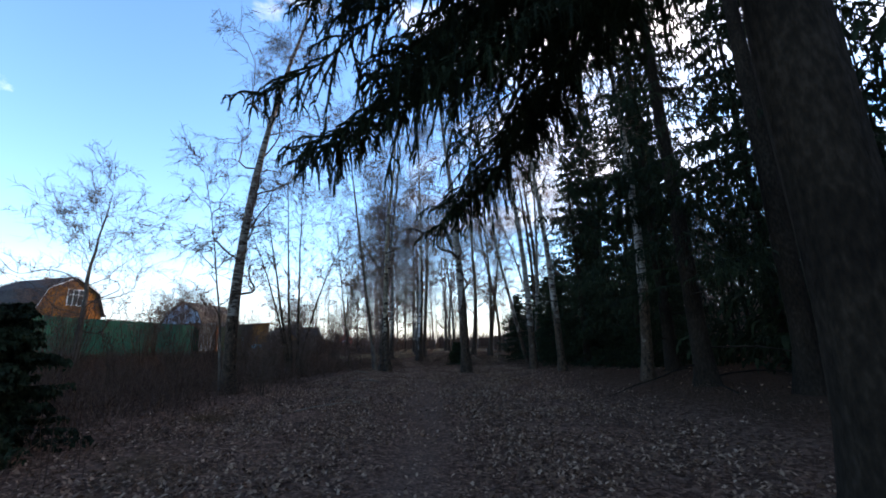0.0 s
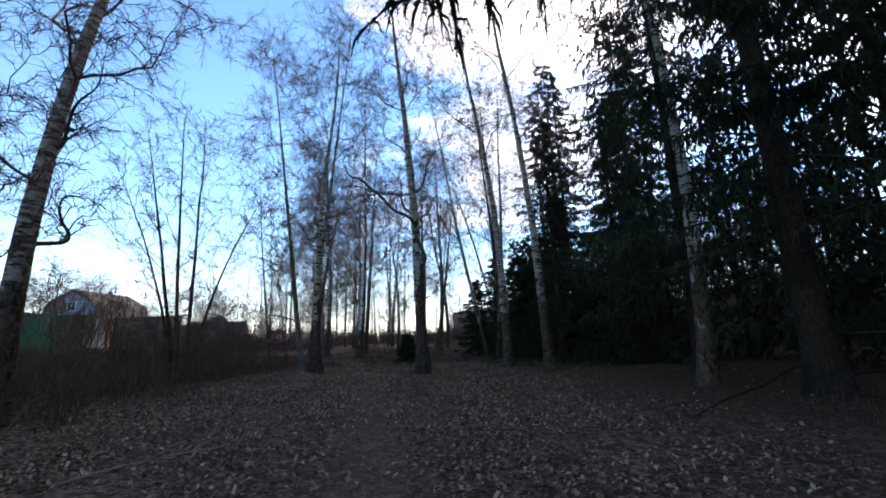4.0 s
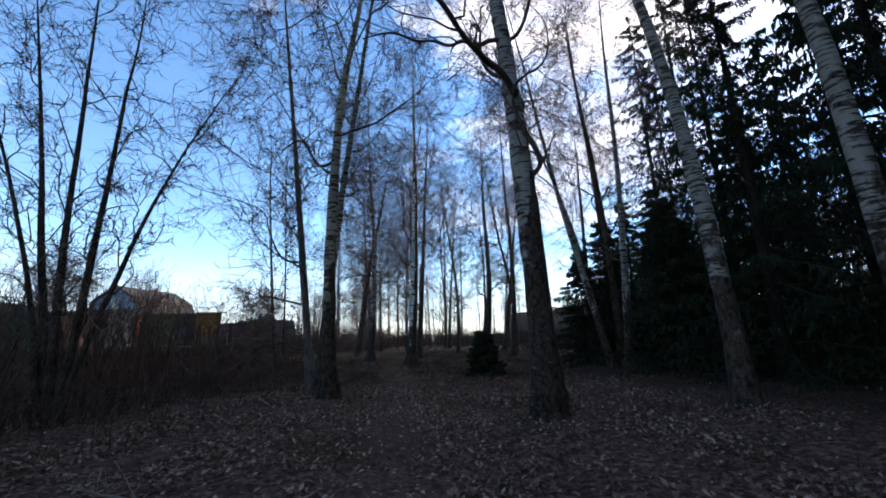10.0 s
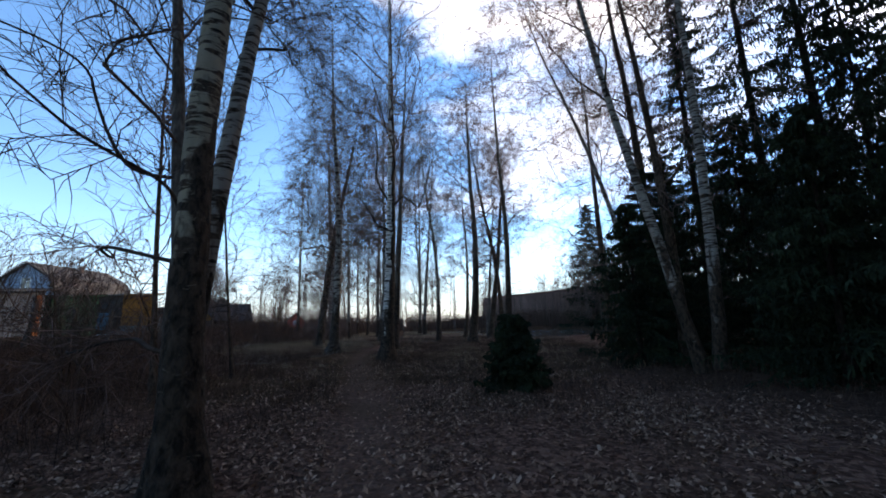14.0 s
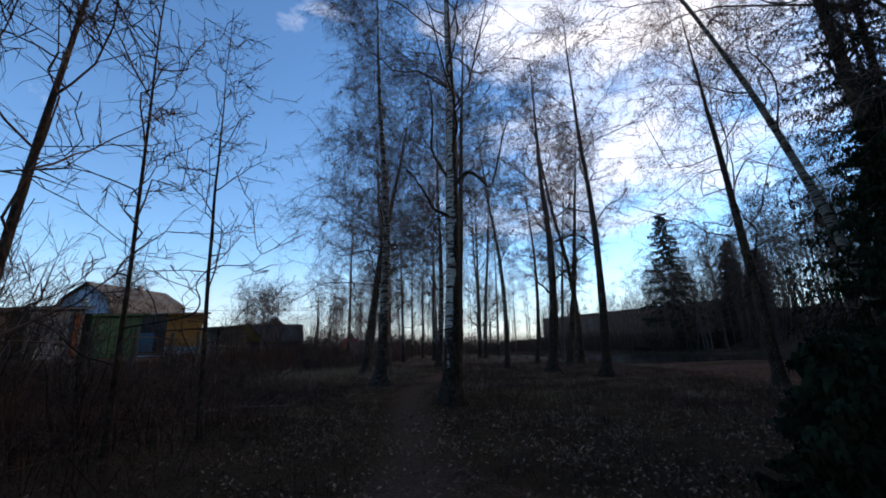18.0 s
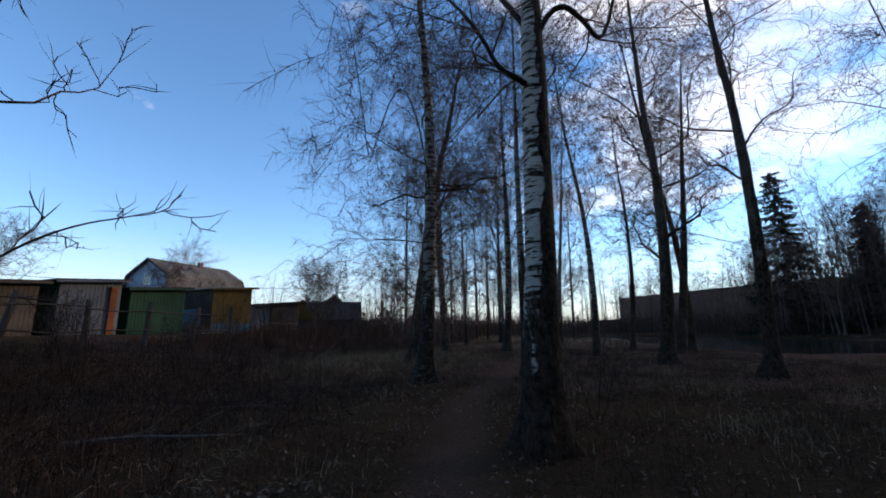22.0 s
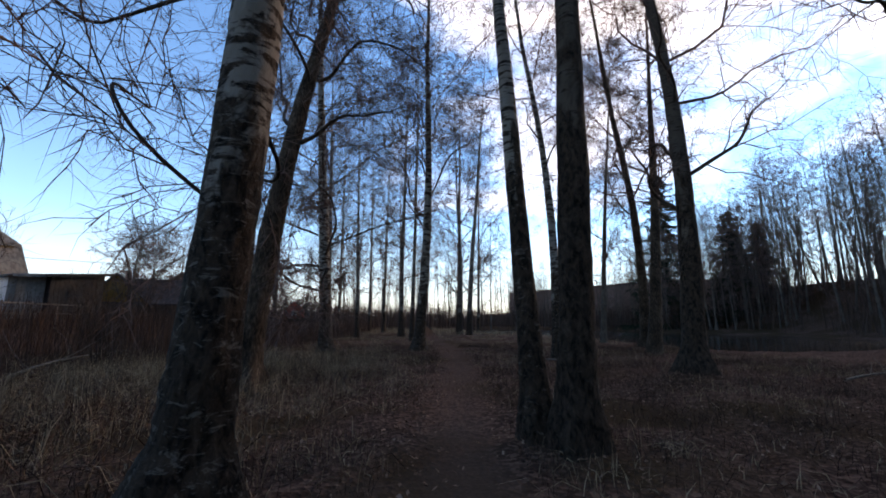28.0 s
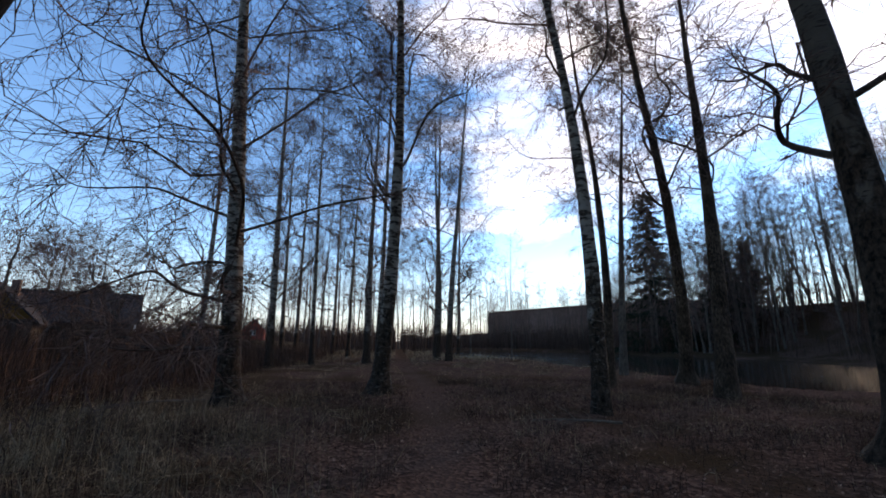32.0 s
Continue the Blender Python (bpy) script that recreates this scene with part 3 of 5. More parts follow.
def bare_tree(name, x, y, h, r, lean=(0, 0), bow=(0, 0), bark=None, label="", category="birch tree", group="", crown=(0.3, 1.0), limbs=18, subs=10, twigs=13,
              reach=0.20, rise=48, droop=0.25, twig_droop=0.55, big=4, seed=1, z=None, twig_mat=None, scale_twig=1.0, wob=0.025, limb_r=0.30, arch=None, wiggle=0.055, flare=1.28, near=False):
    """A leafless tree: a trunk, its larger limbs one by one, and a crown of branches and twigs."""
    gen = np.random.default_rng(seed)
    gz = float(ground_z(x, y)) if z is None else z
    top = thing(name, (x, y, gz), label, category, group)
    P, R = stem(h, r, lean, bow, gen=gen, wob=wob, flare=flare)
    rings, sides = (120, 28) if near else (30, 12) if scale_twig < 2 else (12, 6)
    part("trunk", trunk_mesh("trunk", *fine_stem(P, R, rings), bark or M_BIRCH, sides, gen, 0.022 if near else 0.025, flare), top)
    c0, c1 = crown
    full = lambda t: h * reach * (0.35 + 0.9 * (1 - np.abs((t - c0) / (c1 - c0) * 1.6 - 0.55)).clip(0.1, 1))  # noqa: E731
    p1, r1 = sprouts(P[None], R[None], limbs, c0, c1, full, rise, droop=-0.12 if arch is None else arch, wob=0.22, S=9, rr=limb_r, taper=0.15, gen=gen, wiggle=wiggle)
    r1 = np.maximum(r1, 0.015 * np.linspace(1, 0.3, 9)) * np.append(np.ones(7), [0.75, 0.35])
    clear = passes_clear(p1, x, y, gz, 4.4)
    p1, r1 = p1[clear], r1[clear]
    order = np.argsort(-r1[:, 0])
    for k in order[:big]:
        lp, lr = eased(p1[k], r1[k]) if scale_twig < 2 else (p1[k], r1[k])
        v, t = tubes(lp[None], lr[None], 7)
        part("limb", mesh_of("limb", v, t, M_LIMB), top)
    rest = order[big:]
    p2, r2 = sprouts(p1, r1, int(subs * 1.45) if scale_twig < 2 else subs, 0.18, 0.98, h * reach * 0.42, 46, droop=droop * 0.5, wob=0.13, S=6, rr=0.5, taper=0.35, gen=gen, wiggle=0.075)
    r2 = np.clip(r2, 0.0068, 0.026)
    clear = passes_clear(p2, x, y, gz, 3.4)
    p2, r2 = p2[clear], r2[clear]
    p3, r3 = sprouts(p2, r2, int(twigs * 2.1), 0.10, 1.0, (h * reach * 0.108 + 0.09) * (0.75 if near else 1.0), 46, droop=twig_droop * 0.5, wob=0.42 if near else 0.26, S=3, rr=0.6, taper=0.5, gen=gen)
    bits = [tubes(p2, r2, 3) if scale_twig < 2 else ribbons(p2[:, ::2], 0.022, gen), ribbons(p3, (0.008 if near else 0.0100) * scale_twig * gen.uniform(0.7, 1.3, len(p3)), gen)]
    if len(rest):
        bits.insert(0, tubes(p1[rest], r1[rest], 5))
    v, t = joined(bits)
    part("crown", mesh_of("crown", v, t, twig_mat or M_TWIG), top)
    return top


def crooked_limb(top, at, az, rise, length, r, seed, bends=9, kink=0.5):
    """A dark limb that turns sharply again and again, with side shoots; at: its foot on the trunk."""
    gen = np.random.default_rng(seed)
    way, P = np.array([math.cos(radians(az)) * math.cos(radians(rise)), math.sin(radians(az)) * math.cos(radians(rise)), math.sin(radians(rise))]), [np.array(at, float)]
    side = np.cross(way, [0, 0, 1.0])
    for k in range(bends):
        turn = way + side * kink * (1 if k % 2 else -1) * gen.uniform(0.2, 1.0) + np.array([0, 0, 1.0]) * kink * gen.normal(0.1, 0.7)
        P.append(P[-1] + turn / np.linalg.norm(turn) * length / bends * gen.uniform(0.7, 1.3))
    P = np.array(P)
    R = np.linspace(r, r * 0.3, len(P))
    lp, lr = eased(P, R)
    v, t = tubes(lp[None], lr[None], 8)
    limb = part("limb", mesh_of("limb", v, t, M_LIMB), top, "dark crooked limb")
    p2, r2 = sprouts(P[None], R[None], 9, 0.3, 1.0, length * 0.32, 55, droop=0.1, wob=0.25, S=6, rr=0.5, gen=gen, wiggle=0.08)
    p3, r3 = sprouts(p2, r2, 8, 0.2, 1.0, length * 0.1, 50, wob=0.2, S=3, rr=0.6, gen=gen)
    v, t = joined([tubes(p2, np.maximum(r2, 0.006), 5), ribbons(p3, 0.009, gen)])
    part("spray", mesh_of("spray", v, t, M_LIMB), limb)


def brush(P, gen, n, long, fat):
    """Needles standing off shoots P (K, 3, 3), n on each."""
    f = gen.random((len(P), n)) * 1.999
    i = f.astype(int)
    w = (f - i)[..., None]
    kk = np.arange(len(P))[:, None]
    base = P[kk, i] * (1 - w) + P[kk, i + 1] * w
    tan = P[kk, i + 1] - P[kk, i]
    tan /= np.linalg.norm(tan, axis=2, keepdims=True) + 1e-9
    out = gen.normal(0, 0.8, base.shape) + 0.9 * tan
    out /= np.linalg.norm(out, axis=2, keepdims=True)
    side = np.cross(out, gen.normal(0, 1, base.shape))
    side /= np.linalg.norm(side, axis=2, keepdims=True) + 1e-9
    ln = gen.uniform(0.6, 1.3, base.shape[:2])[..., None] * long
    tri = np.stack([base - side * fat, base + side * fat, base + out * ln], 2).reshape(-1, 3)
    return tri, np.arange(len(tri)).reshape(-1, 3)


def spruce(name, x, y, h, r, label, group="", low=0.12, width=0.19, seed=1, boughs=70, subs=12, hang=0.9, split=False, detail=1, dead=0, reach_to=None):
    """A spruce: whorls of drooping boughs with side twigs from which needled branchlets hang; dead: bare boughs below the live crown.
    reach_to: azimuths, lengths and heights of the long lowest boughs."""
    gen = np.random.default_rng(seed)
    top = thing(name, (x, y, float(ground_z(x, y))), label, "spruce tree", group)
    P, R = stem(h, r, (gen.normal(0, 0.006), gen.normal(0, 0.006)), (0, 0), gen=gen, wob=0.01, flare=1.35)
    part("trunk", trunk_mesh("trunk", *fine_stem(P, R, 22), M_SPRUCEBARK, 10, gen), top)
    length = lambda t: h * width * (1.05 - t) ** 0.8 + 0.12  # noqa: E731
    p1, r1 = sprouts(P[None], R[None], boughs, low, 0.995, length, 90, droop=0.28, wob=0.05, S=7, rr=0.16, taper=0.3, gen=gen)
    u = np.linspace(0, 1, 7)
    p1[..., 2] += (0.16 * np.linalg.norm(p1[:, -1] - p1[:, 0], axis=1))[:, None] * u ** 4
    r1 = np.clip(r1, 0.006, 0.03)
    for a0, a1, l0, l1, z0, z1, n in reach_to or ():
        # the lowest live boughs hang out to the light
        az, zb = np.radians(a0 + (a1 - a0) * (np.arange(n) + 0.5) / n + gen.normal(0, 4, n)), z0 + (z1 - z0) * gen.random(n) ** 1.3
        ll = (l0 + (l1 - l0) * (np.arange(n) + 0.5) / n) * gen.uniform(0.75, 1.08, n)
        extra = np.stack([np.cos(az)[:, None] * ll[:, None] * u, np.sin(az)[:, None] * ll[:, None] * u, zb[:, None] - ll[:, None] * (0.52 * u ** 1.5 - 0.20 * u ** 4)], -1) + np.cumsum(gen.normal(0, 0.05, (n, 7, 3)), axis=1) * u[None, :, None]
        p1, r1 = np.concatenate([p1, extra]), np.concatenate([r1, np.broadcast_to(np.linspace(0.032, 0.008, 7), (n, 7))])
    L1 = np.linalg.norm(p1[:, -1] - p1[:, 0], axis=1)

    def sprays(pa, L, n, share, drop):
        """Side twigs to both sides of the boughs, drooping."""
        K = len(pa)
        t = (np.arange(n)[None] + gen.random((K, n))) / n * 0.9 + 0.1
        f = t * 5.999
        i = f.astype(int)
        w = (f - i)[..., None]
        kk = np.arange(K)[:, None]
        base = pa[kk, i] * (1 - w) + pa[kk, i + 1] * w
        tan = pa[kk, i + 1] - pa[kk, i]
        tan /= np.linalg.norm(tan, axis=2, keepdims=True) + 1e-9
        side = np.cross(tan, np.array([0, 0, 1.0]))
        side /= np.linalg.norm(side, axis=2, keepdims=True) + 1e-9
        flip = np.where((np.arange(n) % 2)[None, :, None] == 0, 1.0, -1.0)
        way = tan * 0.75 + side * flip * gen.uniform(0.4, 1.1, (K, n, 1)) + gen.normal(0, 0.22, (K, n, 3))
        way /= np.linalg.norm(way, axis=2, keepdims=True)
        ln = (L[:, None] * share * (1.15 - t) ** 0.5 * gen.uniform(0.6, 1.3, (K, n)) + 0.06)[..., None]
        mid = base + way * ln * 0.55 - np.array([0, 0, 1.0]) * ln * drop * 0.22
        tip = base + way * ln * 0.95 - np.array([0, 0, 1.0]) * ln * drop * 0.75
        return np.stack([base, mid, tip], 2).reshape(-1, 3, 3)

    def hangers(pb, n, ln, drop):
        """Branchlets hanging from the side twigs."""
        K = len(pb)
        f = gen.random((K, n)) * 1.999
        i = f.astype(int)
        w = (f - i)[..., None]
        kk = np.arange(K)[:, None]
        base = (pb[kk, i] * (1 - w) + pb[kk, i + 1] * w).reshape(-1, 3)
        out = gen.normal(0, 0.5, (K * n, 3)) + np.repeat(pb[:, 2] - pb[:, 0], n, axis=0)
        out /= np.linalg.norm(out, axis=1, keepdims=True) + 1e-9
        m = (ln * gen.uniform(0.5, 1.3, K * n))[:, None]
        down = np.array([0, 0, -1.0])
        return np.stack([base, base + out * m * 0.35 + down * m * drop * 0.25, base + out * m * 0.5 + down * m * drop * 0.85], 1)

    def clothed(pa, ra, ids):
        L = L1[ids]
        if detail == 0:
            p2 = sprays(pa, L, int(subs * 1.5), 0.22, 0.6 + hang * 0.5)
            p3 = hangers(p2, 2, 0.08 * L.mean() + 0.16, hang * 1.2)
            return joined([ribbons(pa[:, ::3], 0.05, gen), ribbons(p2, 0.10, gen), ribbons(p3, 0.13, gen)])
        if detail == 1:
            p2 = sprays(pa, L, int(subs * 3.4), 0.19, 0.5 + hang * 0.5)
            p3 = hangers(p2, 5, 0.045 * L.mean() + 0.08, hang * 1.2)
            return joined([tubes(pa, ra, 3), ribbons(p2, 0.018, gen), ribbons(p3, 0.042, gen)])
        p2 = sprays(pa, L, subs * 3, 0.15, 0.7)
        p3 = hangers(p2, 9, 0.2, hang)
        high = ~np.any((np.abs(p3[..., 0] + x - TRAIL_X(p3[..., 1] + y)) < 1.1) & (p3[..., 2] < 2.05), axis=1)
        p3 = p3[high]
        return joined([tubes(pa, ra, 5), ribbons(p2, 0.03, gen, 2), ribbons(p3, 0.021, gen, 2), brush(p2, gen, 24, 0.036, 0.005), brush(p3, gen, 14, 0.032, 0.0048)])

    if split:
        for k in range(len(p1)):
            v, t = clothed(p1[k : k + 1], r1[k : k + 1], np.array([k]))
            part("bough", mesh_of("bough", v, t, M_NEEDLE, False), top)
    else:
        v, t = clothed(p1, r1, np.arange(len(p1)))
        part("crown", mesh_of("crown", v, t, M_NEEDLE, False), top)
    if dead:
        pd, rd = sprouts(P[None], R[None], dead, 0.04, low + 0.08, h * width * 0.55, 88, droop=0.18, wob=0.08, S=5, rr=0.12, taper=0.3, gen=gen)
        rd = np.clip(rd, 0.006, 0.02)
        p4, r4 = sprouts(pd, rd, 7, 0.2, 1.0, 0.5, 50, droop=0.35, wob=0.08, S=3, rr=0.5, gen=gen)
        for k in range(len(pd)):
            mine = p4[k * 7 : k * 7 + 7]
            v, t = joined([tubes(pd[k : k + 1], rd[k : k + 1], 4), ribbons(mine, 0.008, gen)])
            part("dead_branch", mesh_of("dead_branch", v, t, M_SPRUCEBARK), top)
    return top

# ---- ground, water, path ----
def lines(dense_from, dense_to, step, out):
    inner = np.arange(dense_from, dense_to + 1e-6, step)
    grow = np.cumsum(step * 1.18 ** np.arange(1, 60))
    grow = grow[grow < out]
    return np.concatenate([dense_from - grow[::-1], inner, dense_to + grow])


gx, gy = lines(-14, 14, 0.3, 1500), lines(-2, 66, 0.35, 1500)
GX, GY = np.meshgrid(gx, gy)
TRAIL_X = lambda y: np.interp(y, [0, 8, 14, 21, 27, 33, 39, 45, 52, 60, 70], [-0.33, -0.33, -0.60, -1.3, -1.85, -2.75, -3.5, -3.0, -2.4, -2.2, -2.7])  # noqa: E731
rough_z = RNG.normal(0, 0.018, GX.shape) + 0.03 * np.sin(1.7 * GX + 0.6 * GY) * np.sin(1.1 * GY - 0.8 * GX)
off = np.abs(GX - TRAIL_X(GY))
GZ = ground_z(GX, GY) + rough_z * smooth(0.2, 0.7, off) - 0.03 * (1 - smooth(0.2, 0.6, off))
nx, ny = len(gx), len(gy)
jj, ii = np.meshgrid(np.arange(ny - 1), np.arange(nx - 1), indexing="ij")
a = jj * nx + ii
tri = np.concatenate([np.stack([a, a + 1, a + nx + 1], -1).reshape(-1, 3), np.stack([a, a + nx + 1, a + nx], -1).reshape(-1, 3)])
ground_mesh = mesh_of("ground", np.stack([GX, GY, GZ], -1).reshape(-1, 3), tri, M_GROUND)
trod = (1 - smooth(0.12, 0.55, off + RNG.normal(0, 0.06, GX.shape))) * 0.55 * (1 - smooth(60, 75, GY))
ground_mesh.attributes.new("trodden", "FLOAT", "POINT").data.foreach_set("value", trod.ravel().astype(np.float32))
meadow = 0.08 * smooth(38, 52, GY) + 0.10 * smooth(70, 100, GY) + 0.10 * smooth(5, 9, -GX) - 0.38 * smooth(2, 6, GX) * (1 - smooth(34, 44, GY)) + 0.30 * smooth(26, 31, GY) * (1 - smooth(38, 46, GY)) - 0.08
ground_mesh.attributes.new("grass", "FLOAT", "POINT").data.foreach_set("value", meadow.ravel().astype(np.float32))
# where litter and painted spruce shade darken the ground right of the path
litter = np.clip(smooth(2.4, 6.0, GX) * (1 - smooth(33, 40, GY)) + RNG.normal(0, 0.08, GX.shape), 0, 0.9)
ground_mesh.attributes.new("needle_litter_shade", "FLOAT", "POINT").data.foreach_set("value", litter.ravel().astype(np.float32))
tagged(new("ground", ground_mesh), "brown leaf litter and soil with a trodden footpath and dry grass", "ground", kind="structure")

ang = np.linspace(0, 2 * math.pi, 97)[:-1]
wv = np.stack([21.8 + 33 * np.cos(ang), 92 + 52 * np.sin(ang), np.full(96, -0.60)], -1)
wv = np.concatenate([wv, [[21.8, 92, -0.60]]])
wt = [(i, (i + 1) % 96, 96) for i in range(96)]
tagged(new("water", mesh_of("water", wv, wt, M_WATER)), "still dark pond water reflecting the bright sky", "pond", kind="structure")

# ---- the trees along the path ----
def birch(x, y, h, r, lean, bow=(0, 0), label="bare birch with pale, black-marked bark", seed=1, **more):
    return bare_tree("birch_tree", x, y, h, r, lean, bow, label=label, seed=seed, group="birches along the path", **more)


birch(-6, 13.8, 14.7, 0.175, (-0.047, -0.020), (0.0133, 0.0045), "slender birch leaning over the weeds, fine hanging twigs", 11, crown=(0.3, 1), limbs=20, reach=0.15)
bare_tree("young_birch", -6.3, 13.9, 7, 0.038, (-0.050, -0.030), (-0.0120, -0.0060), M_GREYBARK, "thin crooked young birch beside a larger one", seed=12, group="birches along the path", limbs=12, subs=6, twigs=8, big=2)
birch(5.5, 13.6, 18, 0.15, (0.100, 0.020), (-0.0055, 0.0060), "birch with a white bark collar among the spruces", 13, crown=(0.5, 1), limbs=12)
birch(4.74, 19.1, 18.5, 0.15, (-0.019, 0.006), (-0.0042, 0.0026), "leaning birch with clean pale bark beside dark spruces", 14, crown=(0.5, 1), limbs=12)
birch(3.95, 20.9, 19.5, 0.165, (0.045, 0.060), (-0.0072, 0.0056), "leaning birch with clean pale bark beside dark spruces", 15, crown=(0.5, 1), limbs=13)
bare_tree("alder_tree", 7.3, 33.3, 19.5, 0.2, (0.040, 0.010), (-0.0048, 0.0010), M_BARK, "dark leaning alder behind the birches", "alder tree", seed=16, crown=(0.4, 1), limbs=14)
birch(5.2, 28.6, 17, 0.13, (-0.200, 0.040), (0.0030, 0.0005), "thin birch leaning steeply over the clearing", 17, crown=(0.45, 1), limbs=13)
bare_tree("alder_tree", 6.6, 31.1, 17.5, 0.17, (0.023, 0.019), (-0.0050, 0.0019), M_BARK, "dark upright alder with a forked top", "alder tree", seed=18, crown=(0.35, 1), limbs=15)
birch(5.85, 28.9, 18.5, 0.155, (0.117, 0.048), (-0.0032, 0.0024), "pale birch standing among dark spruces", 19, crown=(0.5, 1), limbs=12)
birch(7.3, 33.8, 17, 0.125, (-0.10, 0.06), (-0.0085, 0.006), "leaning birch with white-flecked bark before the spruces", 27, crown=(0.45, 1), limbs=13)
old_birch = birch(0.93, 20.6, 18.5, 0.21, (-0.007, 0.015), (-0.0034, 0.0070), "old birch with a crooked low limb and a dark mossy foot", 20, bark=M_BIRCH_GREY, crown=(0.33, 1), limbs=18, reach=0.17, rise=38, near=True, flare=1.22)
crooked_limb(old_birch, (-0.12, 0.1, 5.15), 222, 14, 3.6, 0.062, 71)
crooked_limb(old_birch, (-0.15, 0.35, 6.4), 172, 4, 3.0, 0.045, 72)
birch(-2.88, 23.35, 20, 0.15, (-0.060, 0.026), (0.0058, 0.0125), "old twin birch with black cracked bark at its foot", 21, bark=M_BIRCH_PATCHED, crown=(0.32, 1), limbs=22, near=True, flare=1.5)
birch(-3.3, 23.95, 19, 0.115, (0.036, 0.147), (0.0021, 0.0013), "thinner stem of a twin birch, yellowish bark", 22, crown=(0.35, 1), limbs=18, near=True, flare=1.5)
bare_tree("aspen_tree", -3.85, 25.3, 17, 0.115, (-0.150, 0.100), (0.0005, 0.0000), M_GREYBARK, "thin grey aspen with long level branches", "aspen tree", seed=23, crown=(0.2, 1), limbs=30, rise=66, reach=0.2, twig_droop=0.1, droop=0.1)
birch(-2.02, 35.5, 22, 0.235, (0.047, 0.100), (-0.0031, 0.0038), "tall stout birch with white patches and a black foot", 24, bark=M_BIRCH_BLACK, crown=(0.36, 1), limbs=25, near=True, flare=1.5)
spreading_birch = birch(-5.09, 41.6, 20, 0.225, (0.074, 0.016), (-0.0073, 0.0006), "broad spreading old birch with long low limbs", 26, bark=M_BIRCH_FLECKED, crown=(0.25, 1), limbs=42, rise=68, reach=0.21, subs=13, twigs=18, big=10, limb_r=0.125, arch=0.14, wiggle=0.11, near=True, flare=1.75)
crooked_limb(spreading_birch, (0.3, 0.1, 5.8), 62, 4, 3.6, 0.05, 73)
crooked_limb(spreading_birch, (0.35, 0.15, 5.6), 30, 12, 3.4, 0.045, 74)
crooked_limb(spreading_birch, (0.2, 0.2, 5.4), 150, 4, 3.2, 0.042, 75)
bare_tree("lime_tree", -6.8, 46.6, 17.5, 0.26, (0.048, 0.090), (0.0037, 0.0105), M_BARK, "dark tree leaning over long dry grass", "lime tree", seed=28, crown=(0.4, 1), limbs=20, reach=0.22, near=True, flare=1.75)
birch(-7.2, 55, 19.7, 0.27, (-0.056, -0.020), (-0.0001, 0.0000), "old birch with long curved limbs and a black foot", 29, bark=M_BIRCH_FLECKED, crown=(0.22, 1), limbs=42, rise=70, reach=0.25, subs=12, big=9, limb_r=0.22, arch=0.12, wiggle=0.05, flare=1.7, scale_twig=1.25)
birch(-3.66, 56.4, 20.8, 0.235, (0.102, -0.060), (-0.0067, -0.0005), "curved birch with a steep upper fork", 30, bark=M_BIRCH_FLECKED, crown=(0.33, 1), limbs=22, rise=36, flare=1.7, scale_twig=1.25)
birch(-2.29, 43.28, 18.5, 0.145, (-0.0217, 0.191), (0.0015, 0.0026), "leaning pale birch of a pair", 31, bark=M_BIRCH_GREY, crown=(0.5, 1), limbs=18, near=True, flare=1.5)
bare_tree("lime_tree", -2, 42.95, 19.7, 0.2, (0.053, 0.018), (-0.0004, 0.0055), M_BIRCH_DARK, "thick dark trunk of a pair beside a pale birch", "lime tree", seed=32, crown=(0.5, 1), limbs=20, near=True, flare=1.5)
birch(3.24, 48.8, 21.8, 0.29, (0.138, 0.059), (-0.0082, 0.0034), "forked birch with a wide root flare by the pond", 33, bark=M_BIRCH_DARK, crown=(0.34, 1), limbs=22, rise=40, flare=1.7)
birch(5.6, 54.6, 20, 0.25, (0.200, 0.150), (-0.0030, 0.0020), "side stem of a forked birch", 34, bark=M_BARK, crown=(0.4, 1), limbs=19, rise=35)
birch(4.6, 44, 20.7, 0.21, (0.105, 0.078), (-0.0070, 0.0005), "slim leaning birch above the clearing", 35, crown=(0.42, 1), limbs=21, flare=1.7, bark=M_BIRCH_DARK)
birch(1.1, 52.7, 19.6, 0.19, (0.057, 0.030), (-0.0095, 0.0008), "leaning birch with grey, white-flecked bark", 38, crown=(0.45, 1), limbs=18, scale_twig=1.25, bark=M_BIRCH_FLECKED)
birch(3.87, 57.5, 18.5, 0.17, (0.150, 0.100), (-0.0094, 0.0022), "slim dark birch leaning with its neighbour", 39, bark=M_BARK, crown=(0.45, 1), limbs=16, scale_twig=1.25)
birch(6.85, 61.8, 18.5, 0.17, (0.070, 0.003), (0.0020, 0.0000), "upright birch at the pond's edge", 40, bark=M_GREYBARK, crown=(0.35, 1), limbs=19, subs=13, twigs=15, scale_twig=1.5)
birch(7.6, 58.8, 21.8, 0.25, (0.030, -0.100), (-0.0125, 0.0000), "thick dark leaning birch by the pond", 41, bark=M_BARK, crown=(0.4, 1), limbs=20, flare=1.7, scale_twig=1.25)
birch(-8.68, 72.6, 22.9, 0.175, (-0.027, 0.020), (0.0004, 0.0000), "tall birch with a bright white foot", 43, crown=(0.3, 1), limbs=22, subs=11, twigs=11, scale_twig=1.25)
birch(-5.1, 72.25, 22.9, 0.24, (-0.027, -0.010), (0.0026, 0.0000), "tall birch in the far clearing", 44, crown=(0.3, 1), limbs=22, subs=11, twigs=11, scale_twig=1.25)
